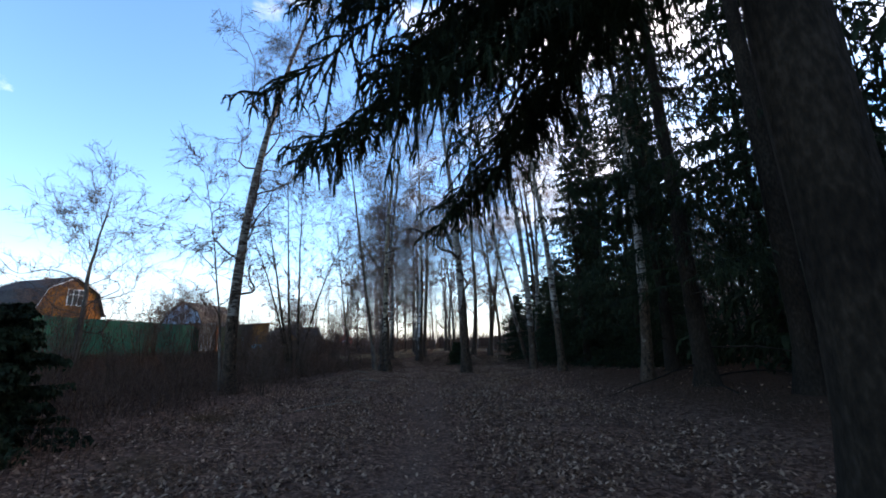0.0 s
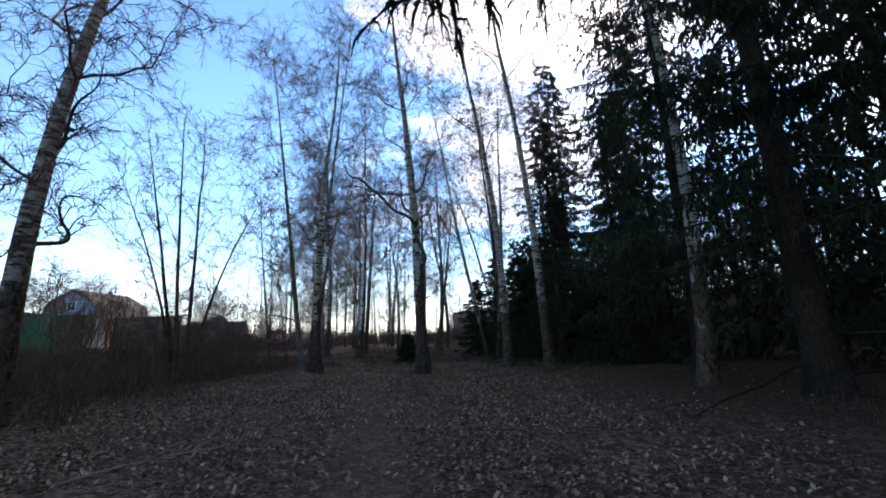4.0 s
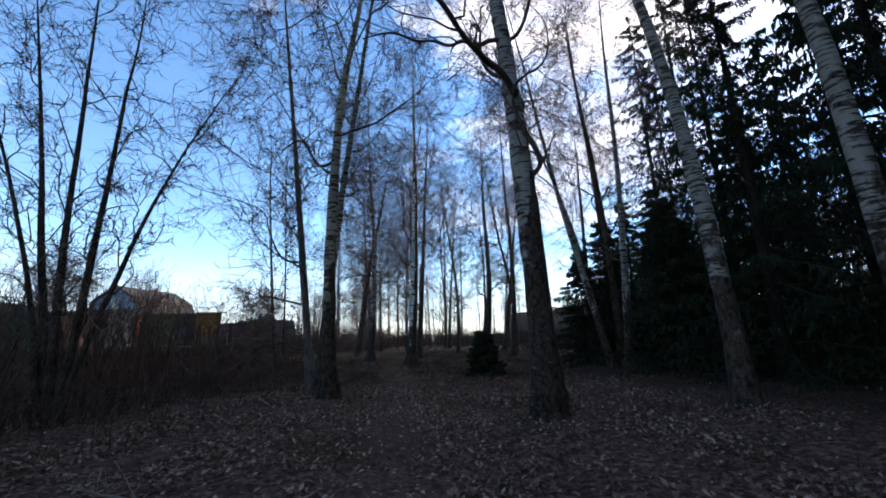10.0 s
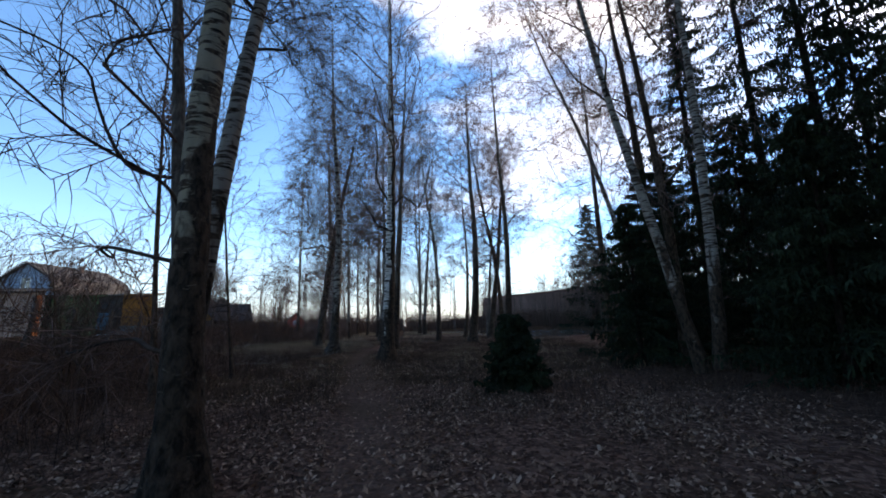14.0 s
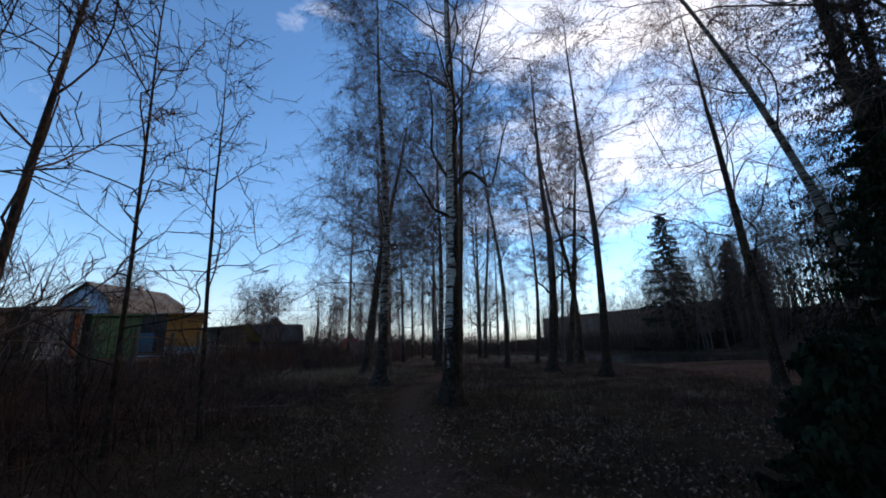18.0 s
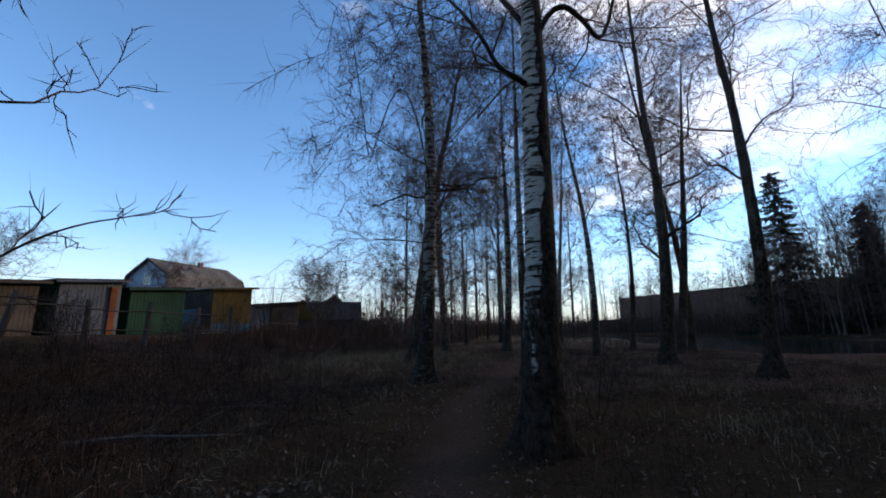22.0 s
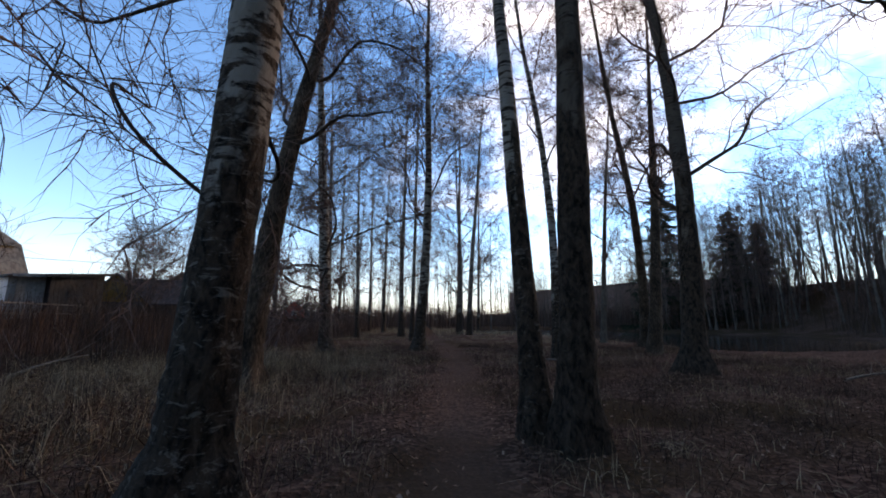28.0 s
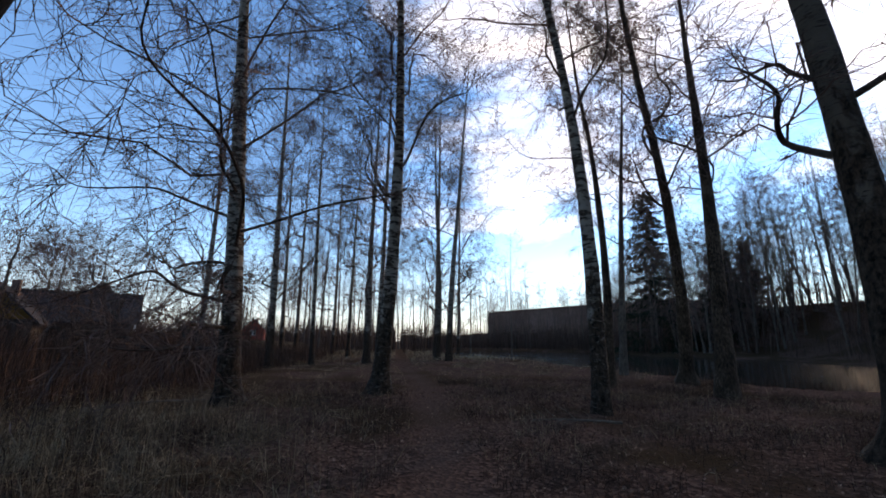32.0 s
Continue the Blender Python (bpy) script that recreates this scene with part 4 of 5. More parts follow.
birch(0.33, 81.0, 27.3, 0.273, (0.03, 0), (-0.001, 0), "tall birch of a group in the far clearing", 45, crown=(0.28, 1), limbs=23, subs=11, twigs=11, scale_twig=1.25)
birch(0.85, 76, 27.3, 0.262, (0.025, 0.000), (0.0036, 0.0000), "tall birch of a group in the far clearing", 46, crown=(0.28, 1), limbs=23, subs=11, twigs=11, scale_twig=1.25)
birch(0.21, 78.4, 25.1, 0.218, (0.080, 0.000), (-0.0075, 0.0000), "tall birch of a group in the far clearing", 47, crown=(0.28, 1), limbs=22, subs=11, twigs=11, scale_twig=1.25)
birch(-9.93, 67.6, 22.9, 0.218, (-0.030, 0.000), (0.0000, 0.0000), "tall birch in the far clearing", 48, crown=(0.3, 1), limbs=22, subs=11, twigs=11, scale_twig=1.25)
birch(-12.33, 79.0, 21.8, 0.196, (-0.03, 0), (0, 0), "tall birch in the far clearing", 49, crown=(0.3, 1), limbs=20, subs=11, twigs=11, scale_twig=1.25)
birch(-4.15, 66.0, 21.8, 0.164, (0.02, 0), (0, 0), "tall birch in the far clearing", 50, crown=(0.32, 1), limbs=20, subs=11, twigs=11, scale_twig=1.25)
for k, (fx, fy, fh) in enumerate([(-12.4, 84.0, 23.0), (-9.6, 88.0, 24.0), (-7.4, 82.0, 22.5), (-6.3, 95.0, 25.0), (-13.8, 68.0, 21.0), (3.4, 88.0, 24.0)]):
    birch(fx, fy, fh, 0.0085 * fh, (0.01 * (k % 3 - 1), 0), (0, 0), "tall birch in the far clearing", 240 + k, crown=(0.28, 1), limbs=20, subs=9, twigs=10, scale_twig=1.5)
bare_tree("young_tree", -5.84, 31.5, 9.8, 0.046, (-0.200, 0.210), (0.0012, 0.0043), M_BARK, "slender young tree with a long curved side branch", "young tree", seed=51, crown=(0.15, 1), limbs=15, subs=5, twigs=4, reach=0.15, rise=55, twig_droop=0.0, droop=0, big=3, limb_r=0.2, arch=-0.35)
bare_tree("young_tree", -5.83, 28.1, 11.5, 0.06, (-0.187, 0.190), (0.0014, 0.0031), M_BARK, "slender crooked young tree", "young tree", seed=52, crown=(0.2, 1), limbs=19, subs=5, twigs=5, reach=0.2, rise=60, twig_droop=0.1, droop=0, big=3, limb_r=0.2, arch=-0.35)
bare_tree("young_tree", -6.5, 30.5, 9.8, 0.042, (-0.051, 0.021), (0.0000, 0.0003), M_BARK, "slender crooked young tree", "young tree", seed=54, crown=(0.2, 1), limbs=16, subs=5, twigs=5, reach=0.2, rise=60, twig_droop=0.1, droop=0, big=3, limb_r=0.2, arch=-0.35)
bare_tree("alder_tree", 8.43, 39, 18.6, 0.19, (0.083, 0.200), (0.0015, 0.0030), M_BARK, "dark alder leaning out of the wood", "alder tree", seed=55, crown=(0.3, 1), limbs=32, rise=60, reach=0.26, limb_r=0.26)

# several stems from one root
for k, (dx, dy, h, lx, ly, bw) in enumerate([(0, 0, 9.6, -0.12, 0.02, 0.003), (-0.10, 0.1, 8.6, -0.19, -0.02, 0.0), (0.22, -0.1, 9.4, -0.03, 0.15, -0.003), (0.25, -0.1, 7.0, 0.12, 0.05, 0.02), (-0.2, 0.0, 7.0, -0.12, -0.05, -0.02)]):
    bare_tree("sallow", -7.15 + dx, 21.8 + dy, h * 1.09, 0.08 - 0.02 * (k > 2), (lx, ly), (bw, bw * 0.4), M_BARK, "slender sallow stem rising from a clump", "sallow", "sallow clump", seed=60 + k, crown=(0.22, 1), limbs=14, subs=6, twigs=6, reach=0.16, rise=36, twig_droop=0.05, droop=0.0, big=2)

# ---- spruces ----
spruce("spruce_tree", 2.3, 4.3, 25, 0.25, "big old spruce with long drooping boughs over the path", "spruces of the wood", low=0.55, width=0.15, seed=101, boughs=8, subs=16, hang=0.95, split=True, detail=2, dead=0, reach_to=[(94, 112, 4.9, 4.7, 4.6, 6.6, 4), (113, 122, 5.2, 5.0, 4.7, 5.8, 5), (134, 158, 3.6, 4.1, 4.9, 6.8, 13), (84, 94, 4.6, 4.5, 5.4, 8.4, 1), (160, 190, 3.5, 3.2, 3.9, 7.3, 6)])
spruce("spruce_tree", 6.77, 9.9, 22.9, 0.218, "old spruce with long drooping boughs beside the path", "spruces of the wood", low=0.55, width=0.15, seed=106, boughs=6, subs=15, hang=1.2, split=True, detail=2, dead=0, reach_to=[(150, 200, 3.4, 4.4, 4.3, 7.0, 3)])
spruce("young_spruce", -5.73, 7.4, 1.9, 0.04, "bushy dark young spruce among the weeds", "spruces of the wood", low=0.04, width=0.40, seed=102, boughs=140, subs=8, hang=0.4)
spruce("young_spruce", 0.8, 27.6, 1.4, 0.03, "small bushy spruce beside the path", "spruces of the wood", low=0.04, width=0.42, seed=103, boughs=150, subs=8, hang=0.45)
spruce("young_spruce", 7.2, 27.6, 5, 0.065, "young spruce at the edge of the wood", "spruces of the wood", low=0.04, width=0.32, seed=104, boughs=110, subs=9, hang=0.5)
for k, (sx, sy, sh, sw) in enumerate([(6.4, 26.6, 5.2, 0.34), (7.6, 24.4, 12.0, 0.24), (9.6, 22.4, 12.5, 0.24), (5.2, 31.0, 4.6, 0.34), (6.9, 32.4, 6.2, 0.32), (8.3, 30.4, 7.0, 0.30), (9.2, 34.8, 8.0, 0.28)]):
    spruce("young_spruce", sx, sy, sh, 0.016 * sh, "dark young spruce at the edge of the wood", "spruces of the wood", low=0.04, width=sw, seed=110 + k, boughs=110, subs=8, hang=0.6)
NEAR_SPRUCES = [(6.11, 12.0, 22.92), (7.64, 16.2, 21.83), (10.37, 20.8, 14.73), (12.1, 24.6, 18.5), (11.13, 30.2, 18.55), (12.22, 33.4, 21.83), (12.66, 37.6, 21.83), (15.5, 40.6, 19.64), (10.04, 6.6, 20.73), (8.2, -2.0, 19.64),
                (11.35, 13.6, 19.64), (13.53, 18.6, 21.83), (13.75, 27.6, 16.0), (12, 9.4, 21.83), (16.81, 33.4, 17.0), (8.62, 25.8, 8.18)]
for k, (sx, sy, sh) in enumerate(NEAR_SPRUCES):
    spruce("spruce_tree", sx, sy, sh, 0.0095 * sh, "tall dark spruce with hanging boughs at the wood's edge", "spruces of the wood", low=0.27 if k < 2 else 0.13 if sh < 18 else 0.17, width=0.21, seed=120 + k, boughs=135, subs=9, hang=0.8, dead=8 if sh > 15 else 0, detail=1 if k in (0, 1, 2, 3, 4, 5, 6, 7, 15) else 0)
# deeper wood, from four kinds
kinds = [spruce("spruce_tree", 18.5 + 3.8 * k, 12 + 6 * k, 18.5 + 1.7 * k, 0.185, "tall spruce deep in the dark wood", "spruces of the wood", low=0.16, width=0.20, seed=150 + k, boughs=58, subs=7, hang=0.8, dead=0, detail=0) for k in range(4)]
gen = np.random.default_rng(5)
placed = [(s[0], s[1]) for s in NEAR_SPRUCES] + [(18.5 + 3.8 * k, 12 + 6 * k) for k in range(4)]
tries = 0
while len(placed) < 92 and tries < 4000:
    tries += 1
    sx, sy = gen.uniform(8.7, 46), gen.uniform(-22, 42)
    if sx < 10.4 + 0.11 * max(0, sy - 20) or (sy > 30 and sx < 14.2) or min(math.hypot(sx - px, sy - py) for px, py in placed) < 2.5:
        continue
    placed.append((sx, sy))
    copy_thing(kinds[len(placed) % 4], pose(sx, sy, float(ground_z(sx, sy)), 0, 0, gen.uniform(0, 360)) @ Matrix.Scale(gen.uniform(0.6, 0.9) if sy > 14 else 1.0, 4))
# beyond the pond
for k, (sx, sy, sh) in enumerate([(40.27, 108, 27.94), (52.16, 108, 21.17), (55.66, 106, 18.55), (48.67, 103, 16.37)]):
    spruce("spruce_tree", sx, sy, sh - float(ground_z(sx, sy)), 0.2, "dark spruce on the far bank of the pond", "spruces beyond the pond", low=0.05, width=0.31, seed=170 + k, boughs=250, subs=20, hang=0.5, detail=0)

for k in range(26):
    sx, sy = gen.uniform(48, 76), gen.uniform(42, 66)
    copy_thing(kinds[k % 4], pose(sx, sy, float(ground_z(sx, sy)), 0, 0, gen.uniform(0, 360)) @ Matrix.Scale(gen.uniform(0.6, 0.95), 4))

# ---- far birch woods ----
far_kinds = [bare_tree("birch_tree", -6.5 + 7.6 * k, 104 + 3 * k, 18.5 + 1.3 * k, 0.14, (0.01 * (k - 1), 0), (0, 0), M_GREYBARK, "thin bare birch in the far wood", group="far birch wood", crown=(0.3, 1), limbs=14, subs=6, twigs=4, big=1, seed=200 + k, scale_twig=2.8) for k in range(4)]
gen = np.random.default_rng(9)
count = 0
while count < 80:
    fx, fy = gen.uniform(-52, 28), gen.uniform(92, 165)
    if pond_depth(fx, fy) > -2 or (fx < -13 and fy < 118) or abs(fx + 29.5) < 6.5 and fy < 125:
        continue
    count += 1
    copy_thing(far_kinds[count % 4], pose(fx, fy, float(ground_z(fx, fy)), gen.normal(0, 2), gen.normal(0, 2), gen.uniform(0, 360)) @ Matrix.Scale(gen.uniform(0.75, 1.2), 4))
count = 0
while count < 70:
    fx, fy = gen.uniform(41.5, 87), gen.uniform(40, 124)
    if pond_depth(fx, fy) > -2:
        continue
    count += 1
    copy_thing(far_kinds[count % 4], pose(fx, fy, float(ground_z(fx, fy)), gen.normal(0, 3), gen.normal(0, 3), gen.uniform(0, 360)) @ Matrix.Scale(gen.uniform(0.8, 1.25), 4))
count = 0
while count < 46:
    fx, fy = gen.uniform(19.6, 50), gen.uniform(112, 170)
    if pond_depth(fx, fy) > -2:
        continue
    count += 1
    copy_thing(far_kinds[count % 4], pose(fx, fy, float(ground_z(fx, fy)), gen.normal(0, 3), gen.normal(0, 3), gen.uniform(0, 360)) @ Matrix.Scale(gen.uniform(0.5, 0.85), 4))


# the wood on the rise beyond the pond
hill_kinds = [bare_tree("aspen_tree", 51.3 + 5.5 * k, 84 + 6 * k, 17.5 + 1.6 * k, 0.14, (0.01 * (k - 1), 0), (0, 0), M_GREYBARK, "bare grey aspen of the wood on the rise", "tree", group="wood on the rise", crown=(0.25, 1), limbs=22, subs=7, twigs=6, reach=0.19, big=1, seed=230 + k, scale_twig=2.4, wob=0.06) for k in range(3)]
count = 0
while count < 95:
    fx, fy = gen.uniform(43.6, 72), gen.uniform(52, 116)
    if pond_depth(fx, fy) > -2:
        continue
    count += 1
    copy_thing(hill_kinds[count % 3], pose(fx, fy, float(ground_z(fx, fy)), gen.normal(0, 4), gen.normal(0, 4), gen.uniform(0, 360)) @ Matrix.Scale(gen.uniform(0.75, 1.35), 4))

count = 0
while count < 64:
    fx, fy = gen.uniform(33, 58), gen.uniform(92, 128)
    if pond_depth(fx, fy) > -2:
        continue
    count += 1
    copy_thing(hill_kinds[count % 3], pose(fx, fy, float(ground_z(fx, fy)), gen.normal(0, 3), gen.normal(0, 3), gen.uniform(0, 360)) @ Matrix.Scale(gen.uniform(0.7, 1.15), 4))

for count in range(38):
    along, off = gen.uniform(0, 56), gen.uniform(3, 13)
    fx, fy = 33.8 + 0.52 * along - 0.855 * off, 181 - 0.855 * along - 0.52 * off
    copy_thing(hill_kinds[count % 3], pose(fx, fy, float(ground_z(fx, fy)), gen.normal(0, 3), gen.normal(0, 3), gen.uniform(0, 360)) @ Matrix.Scale(gen.uniform(0.5, 0.9), 4))


for count in range(16):
    fx, fy = gen.uniform(24, 35), gen.uniform(150, 180)
    copy_thing(far_kinds[count % 4], pose(fx, fy, float(ground_z(fx, fy)), gen.normal(0, 3), gen.normal(0, 3), gen.uniform(0, 360)) @ Matrix.Scale(gen.uniform(0.38, 0.66), 4))


# ---- gardens ----
def apple(x, y, h, seed, label="old bare apple tree with a crooked crown"):
    return bare_tree("apple_tree", x, y, h, 0.14, (0.04, 0.02), (0.0, 0), M_GREYBARK, label, "apple tree", "garden trees", crown=(0.28, 1), limbs=16, subs=9, twigs=9, reach=0.42, rise=58, droop=0.0, twig_droop=-0.1, big=5, seed=seed, scale_twig=1.6, wob=0.06)


for k, (ax, ay, ah) in enumerate([(-24.55, 40.5, 5.67), (-29.47, 46, 5.46), (-40.92, 69, 9.39), (-27.28, 76, 7.09), (-32.74, 36, 6), (-22.37, 66, 5.67), (-31.65, 58, 5.02), (-20.73, 83, 6.55), (-43.65, 50, 6.55), (-15.82, 20, 8.08), (-27.5, 80.0, 8.6), (-33.0, 82.0, 9.2)]):
    apple(ax, ay, ah, 300 + k)


def shrub(x, y, h, seed, stems=11, label="bare many-stemmed shrub among the weeds"):
    gen = np.random.default_rng(seed)
    top = thing("shrub", (x, y, float(ground_z(x, y))), label, "shrub", "bare shrubs")
    az, out = gen.random(stems) * 6.28, gen.uniform(0.08, 0.42, stems)
    u = np.linspace(0, 1, 7)
    L = h * gen.uniform(0.7, 1.05, stems)
    P = np.stack([(np.cos(az) * out * L)[:, None] * u ** 0.8 + gen.normal(0, 0.1, stems)[:, None], (np.sin(az) * out * L)[:, None] * u ** 0.8 + gen.normal(0, 0.1, stems)[:, None], L[:, None] * u - 0.1], -1)
    P[:, 1:] += np.cumsum(gen.normal(0, 0.012 * h, (stems, 6, 3)), axis=1)
    R = np.broadcast_to(0.0055 * h * (1 - 0.8 * u), (stems, 7))
    for k in range(stems):
        v, t = tubes(P[k : k + 1], R[k : k + 1], 5)
        part("stem", mesh_of("stem", v, t, M_BARK), top)
    p2, r2 = sprouts(P, R, 9, 0.2, 0.98, 0.22 * h, 36, droop=-0.1, wob=0.09, S=4, rr=0.5, gen=gen)
    p3, r3 = sprouts(p2, r2, 6, 0.2, 1.0, 0.09 * h, 38, droop=0.0, wob=0.09, S=3, rr=0.6, gen=gen)
    v, t = joined([tubes(p2, np.clip(r2, 0.004, 0.01), 3), ribbons(p3, 0.009, gen)])
    part("brushwood", mesh_of("brushwood", v, t, M_PALETWIG), top)
    return top


for k, (bx, by, bh) in enumerate([(-13.64, 44, 5.02), (-13.1, 38.5, 3.49), (-15.82, 50, 3.71), (-14.73, 61, 4.8), (-17.46, 70, 4.58), (-12, 31, 3.27), (-13.64, 26.5, 3.71), (-11.46, 23, 2.62), (-15.28, 33.5, 3.93), (-10.37, 41, 2.4),
                                  (-11.57, 12.5, 2.4), (-8.95, 11.0, 1.86), (-6.77, 16.5, 2.07), (-5.02, 13.6, 1.64), (-6.11, 19.8, 1.96), (-10.69, 48.5, 2.18), (-14.19, 76, 3.93), (-19.1, 42, 3.49), (-16.37, 20, 2.84), (-19.43, 62.5, 3.93), (-11.35, 62, 2.4), (-10.26, 66, 2.84), (-16.37, 58, 3.27), (-18.01, 66.5, 3.71), (-16.92, 73.5, 3.93), (-19.64, 78, 4.15), (-15.28, 80, 3.49), (-20.73, 70.5, 3.93), (-13.1, 69.5, 2.84), (-22.37, 88, 4.37), (-15.82, 54.5, 2.4), (-17.46, 46.5, 2.62), (-12.55, 15.5, 3.06), (-14.41, 18.2, 3.49), (-10.26, 18.4, 2.29), (-12, 20.6, 3.06), (-15.5, 23.4, 3.93), (-9.82, 26.0, 2.51), (-13.1, 29.0, 3.93), (-14.73, 36.4, 4.15), (-12.22, 34.2, 3.27), (-16.15, 40.0, 4.15), (-17.02, 30.6, 4.58), (-9.6, 14.4, 2.07), (-11.13, 9.2, 2.18), (-16.37, 14.0, 3.06), (-14.19, 31.5, 4.37), (-15.93, 35.4, 4.58), (-17.24, 38.0, 4.15), (-17.68, 33.4, 4.8), (-13.75, 42.0, 3.27), (-17.9, 27.8, 4.37), (-11.35, 29.4, 2.84), (-8.3, 29.5, 3.1), (-10.2, 31.5, 3.5), (-9.2, 27.6, 2.9), (-7.6, 31.2, 2.3)]):
    shrub(bx, by, bh * (0.55 if 36 < by < 47.5 else 1.0), 330 + k)


for k, (bx, by, bh, bn) in enumerate([(-1.6, 38.2, 1.6, 5), (-1.1, 37.4, 1.4, 4)]):
    shrub(bx, by, bh, 390 + k, bn, "thin bare saplings rising beside a birch")

# ---- houses and sheds ----
def window_unit(parent, x, y, z, w, h, bars=1):
    """A window in a wall that faces local +x."""
    pane = part("window", box_mesh("window", (x - 0.02, y - w / 2, z - h / 2), (x + 0.02, y + w / 2, z + h / 2), M_GLASS, 0), parent)
    for lo, hi in [((-w / 2 - 0.08, -h / 2 - 0.08), (-w / 2, h / 2 + 0.08)), ((w / 2, -h / 2 - 0.08), (w / 2 + 0.08, h / 2 + 0.08)), ((-w / 2, h / 2), (w / 2, h / 2 + 0.08)), ((-w / 2, -h / 2 - 0.08), (w / 2, -h / 2))]:
        part("window_frame", box_mesh("window_frame", (x - 0.03, y + lo[0], z + lo[1]), (x + 0.07, y + hi[0], z + hi[1]), M_WHITE), pane, "white painted frame")
    for k in range(bars):
        yy = y - w / 2 + w * (k + 1) / (bars + 1)
        part("glazing_bar", box_mesh("glazing_bar", (x, yy - 0.025, z - h / 2), (x + 0.05, yy + 0.025, z + h / 2), M_WHITE), pane, "white glazing bar")
    part("glazing_bar", box_mesh("glazing_bar", (x, y - w / 2, z + h * 0.18 - 0.02), (x + 0.045, y + w / 2, z + h * 0.18 + 0.02), M_WHITE), pane, "white glazing bar")


def gambrel_house(at, turn, wide, long, eave, knee, ridge, wall_mat, roof_mat, label, windows=()):
    """A house with a two-pitched mansard roof; its gable faces local +x."""
    top = thing("house", at, label, "house", "garden houses", turn=turn)
    w = wide / 2
    kw = w * 0.74
    out = [(-w, 0), (w, 0), (w, eave), (kw, knee), (0, ridge), (-kw, knee), (-w, eave)]
    part("wall", prism_mesh("wall", out, -long, 0, wall_mat), top)
    t = 0.14
    line = [(-w - 0.28, eave - 0.25), (-kw - 0.05, knee + 0.02), (0, ridge + 0.04), (kw + 0.05, knee + 0.02), (w + 0.28, eave - 0.25)]
    for a, b in zip(line, line[1:]):
        part("roof", prism_mesh("roof", [a, b, (b[0], b[1] + t), (a[0], a[1] + t)], -long - 0.35, 0.35, roof_mat), top)
        part("fascia", prism_mesh("fascia", [(a[0], a[1] - 0.05), (b[0], b[1] - 0.05), (b[0], b[1] + t * 0.7), (a[0], a[1] + t * 0.7)], 0.352, 0.39, M_WHITE if wall_mat is M_ORANGE else M_OLDWOOD), top)
    n = int(wide / 0.16)
    for k in range(n + 1):
        yy = -w + wide * k / n
        zt = np.interp(abs(yy), [0, kw, w], [ridge, knee, eave])
        if k % 3 == 0:
            part("cover_strip", box_mesh("cover_strip", (0, yy - 0.02, 0.1), (0.018, yy + 0.02, zt - 0.12), wall_mat, 0), top)
    for y, z, ww, hh, bars in windows:
        window_unit(top, 0.03, y, z, ww, hh, bars)
    part("chimney", box_mesh("chimney", (-long * 0.6, 0.3, ridge - 0.5), (-long * 0.6 + 0.4, 0.7, ridge + 0.45), M_BRICKFAR), top)
    return top


def gable_house(at, turn, wide, long, eave, ridge, wall_mat, roof_mat, label, windows=(), gable_mat=None):
    top = thing("house", at, label, "house", "garden houses", turn=turn)
    w = wide / 2
    part("wall", prism_mesh("wall", [(-w, 0), (w, 0), (w, eave), (0, ridge), (-w, eave)], -long, 0, wall_mat), top)
    if gable_mat:
        part("gable", prism_mesh("gable", [(-w, eave), (w, eave), (0, ridge)], 0.003, 0.05, gable_mat), top)
    for s in (-1, 1):
        slope = (ridge - eave) / w
        part("roof", prism_mesh("roof", [(s * (w + 0.35), eave - 0.35 * slope), (0, ridge + 0.02), (0, ridge + 0.16), (s * (w + 0.35), eave - 0.35 * slope + 0.13)][:: s], -long - 0.3, 0.35, roof_mat), top)
    for y, z, ww, hh, bars in windows:
        window_unit(top, 0.06, y, z, ww, hh, bars)
    part("chimney", box_mesh("chimney", (-long * 0.5, 0.2, ridge - 0.7), (-long * 0.5 + 0.4, 0.6, ridge + 0.5), M_BRICKFAR), top)
    return top


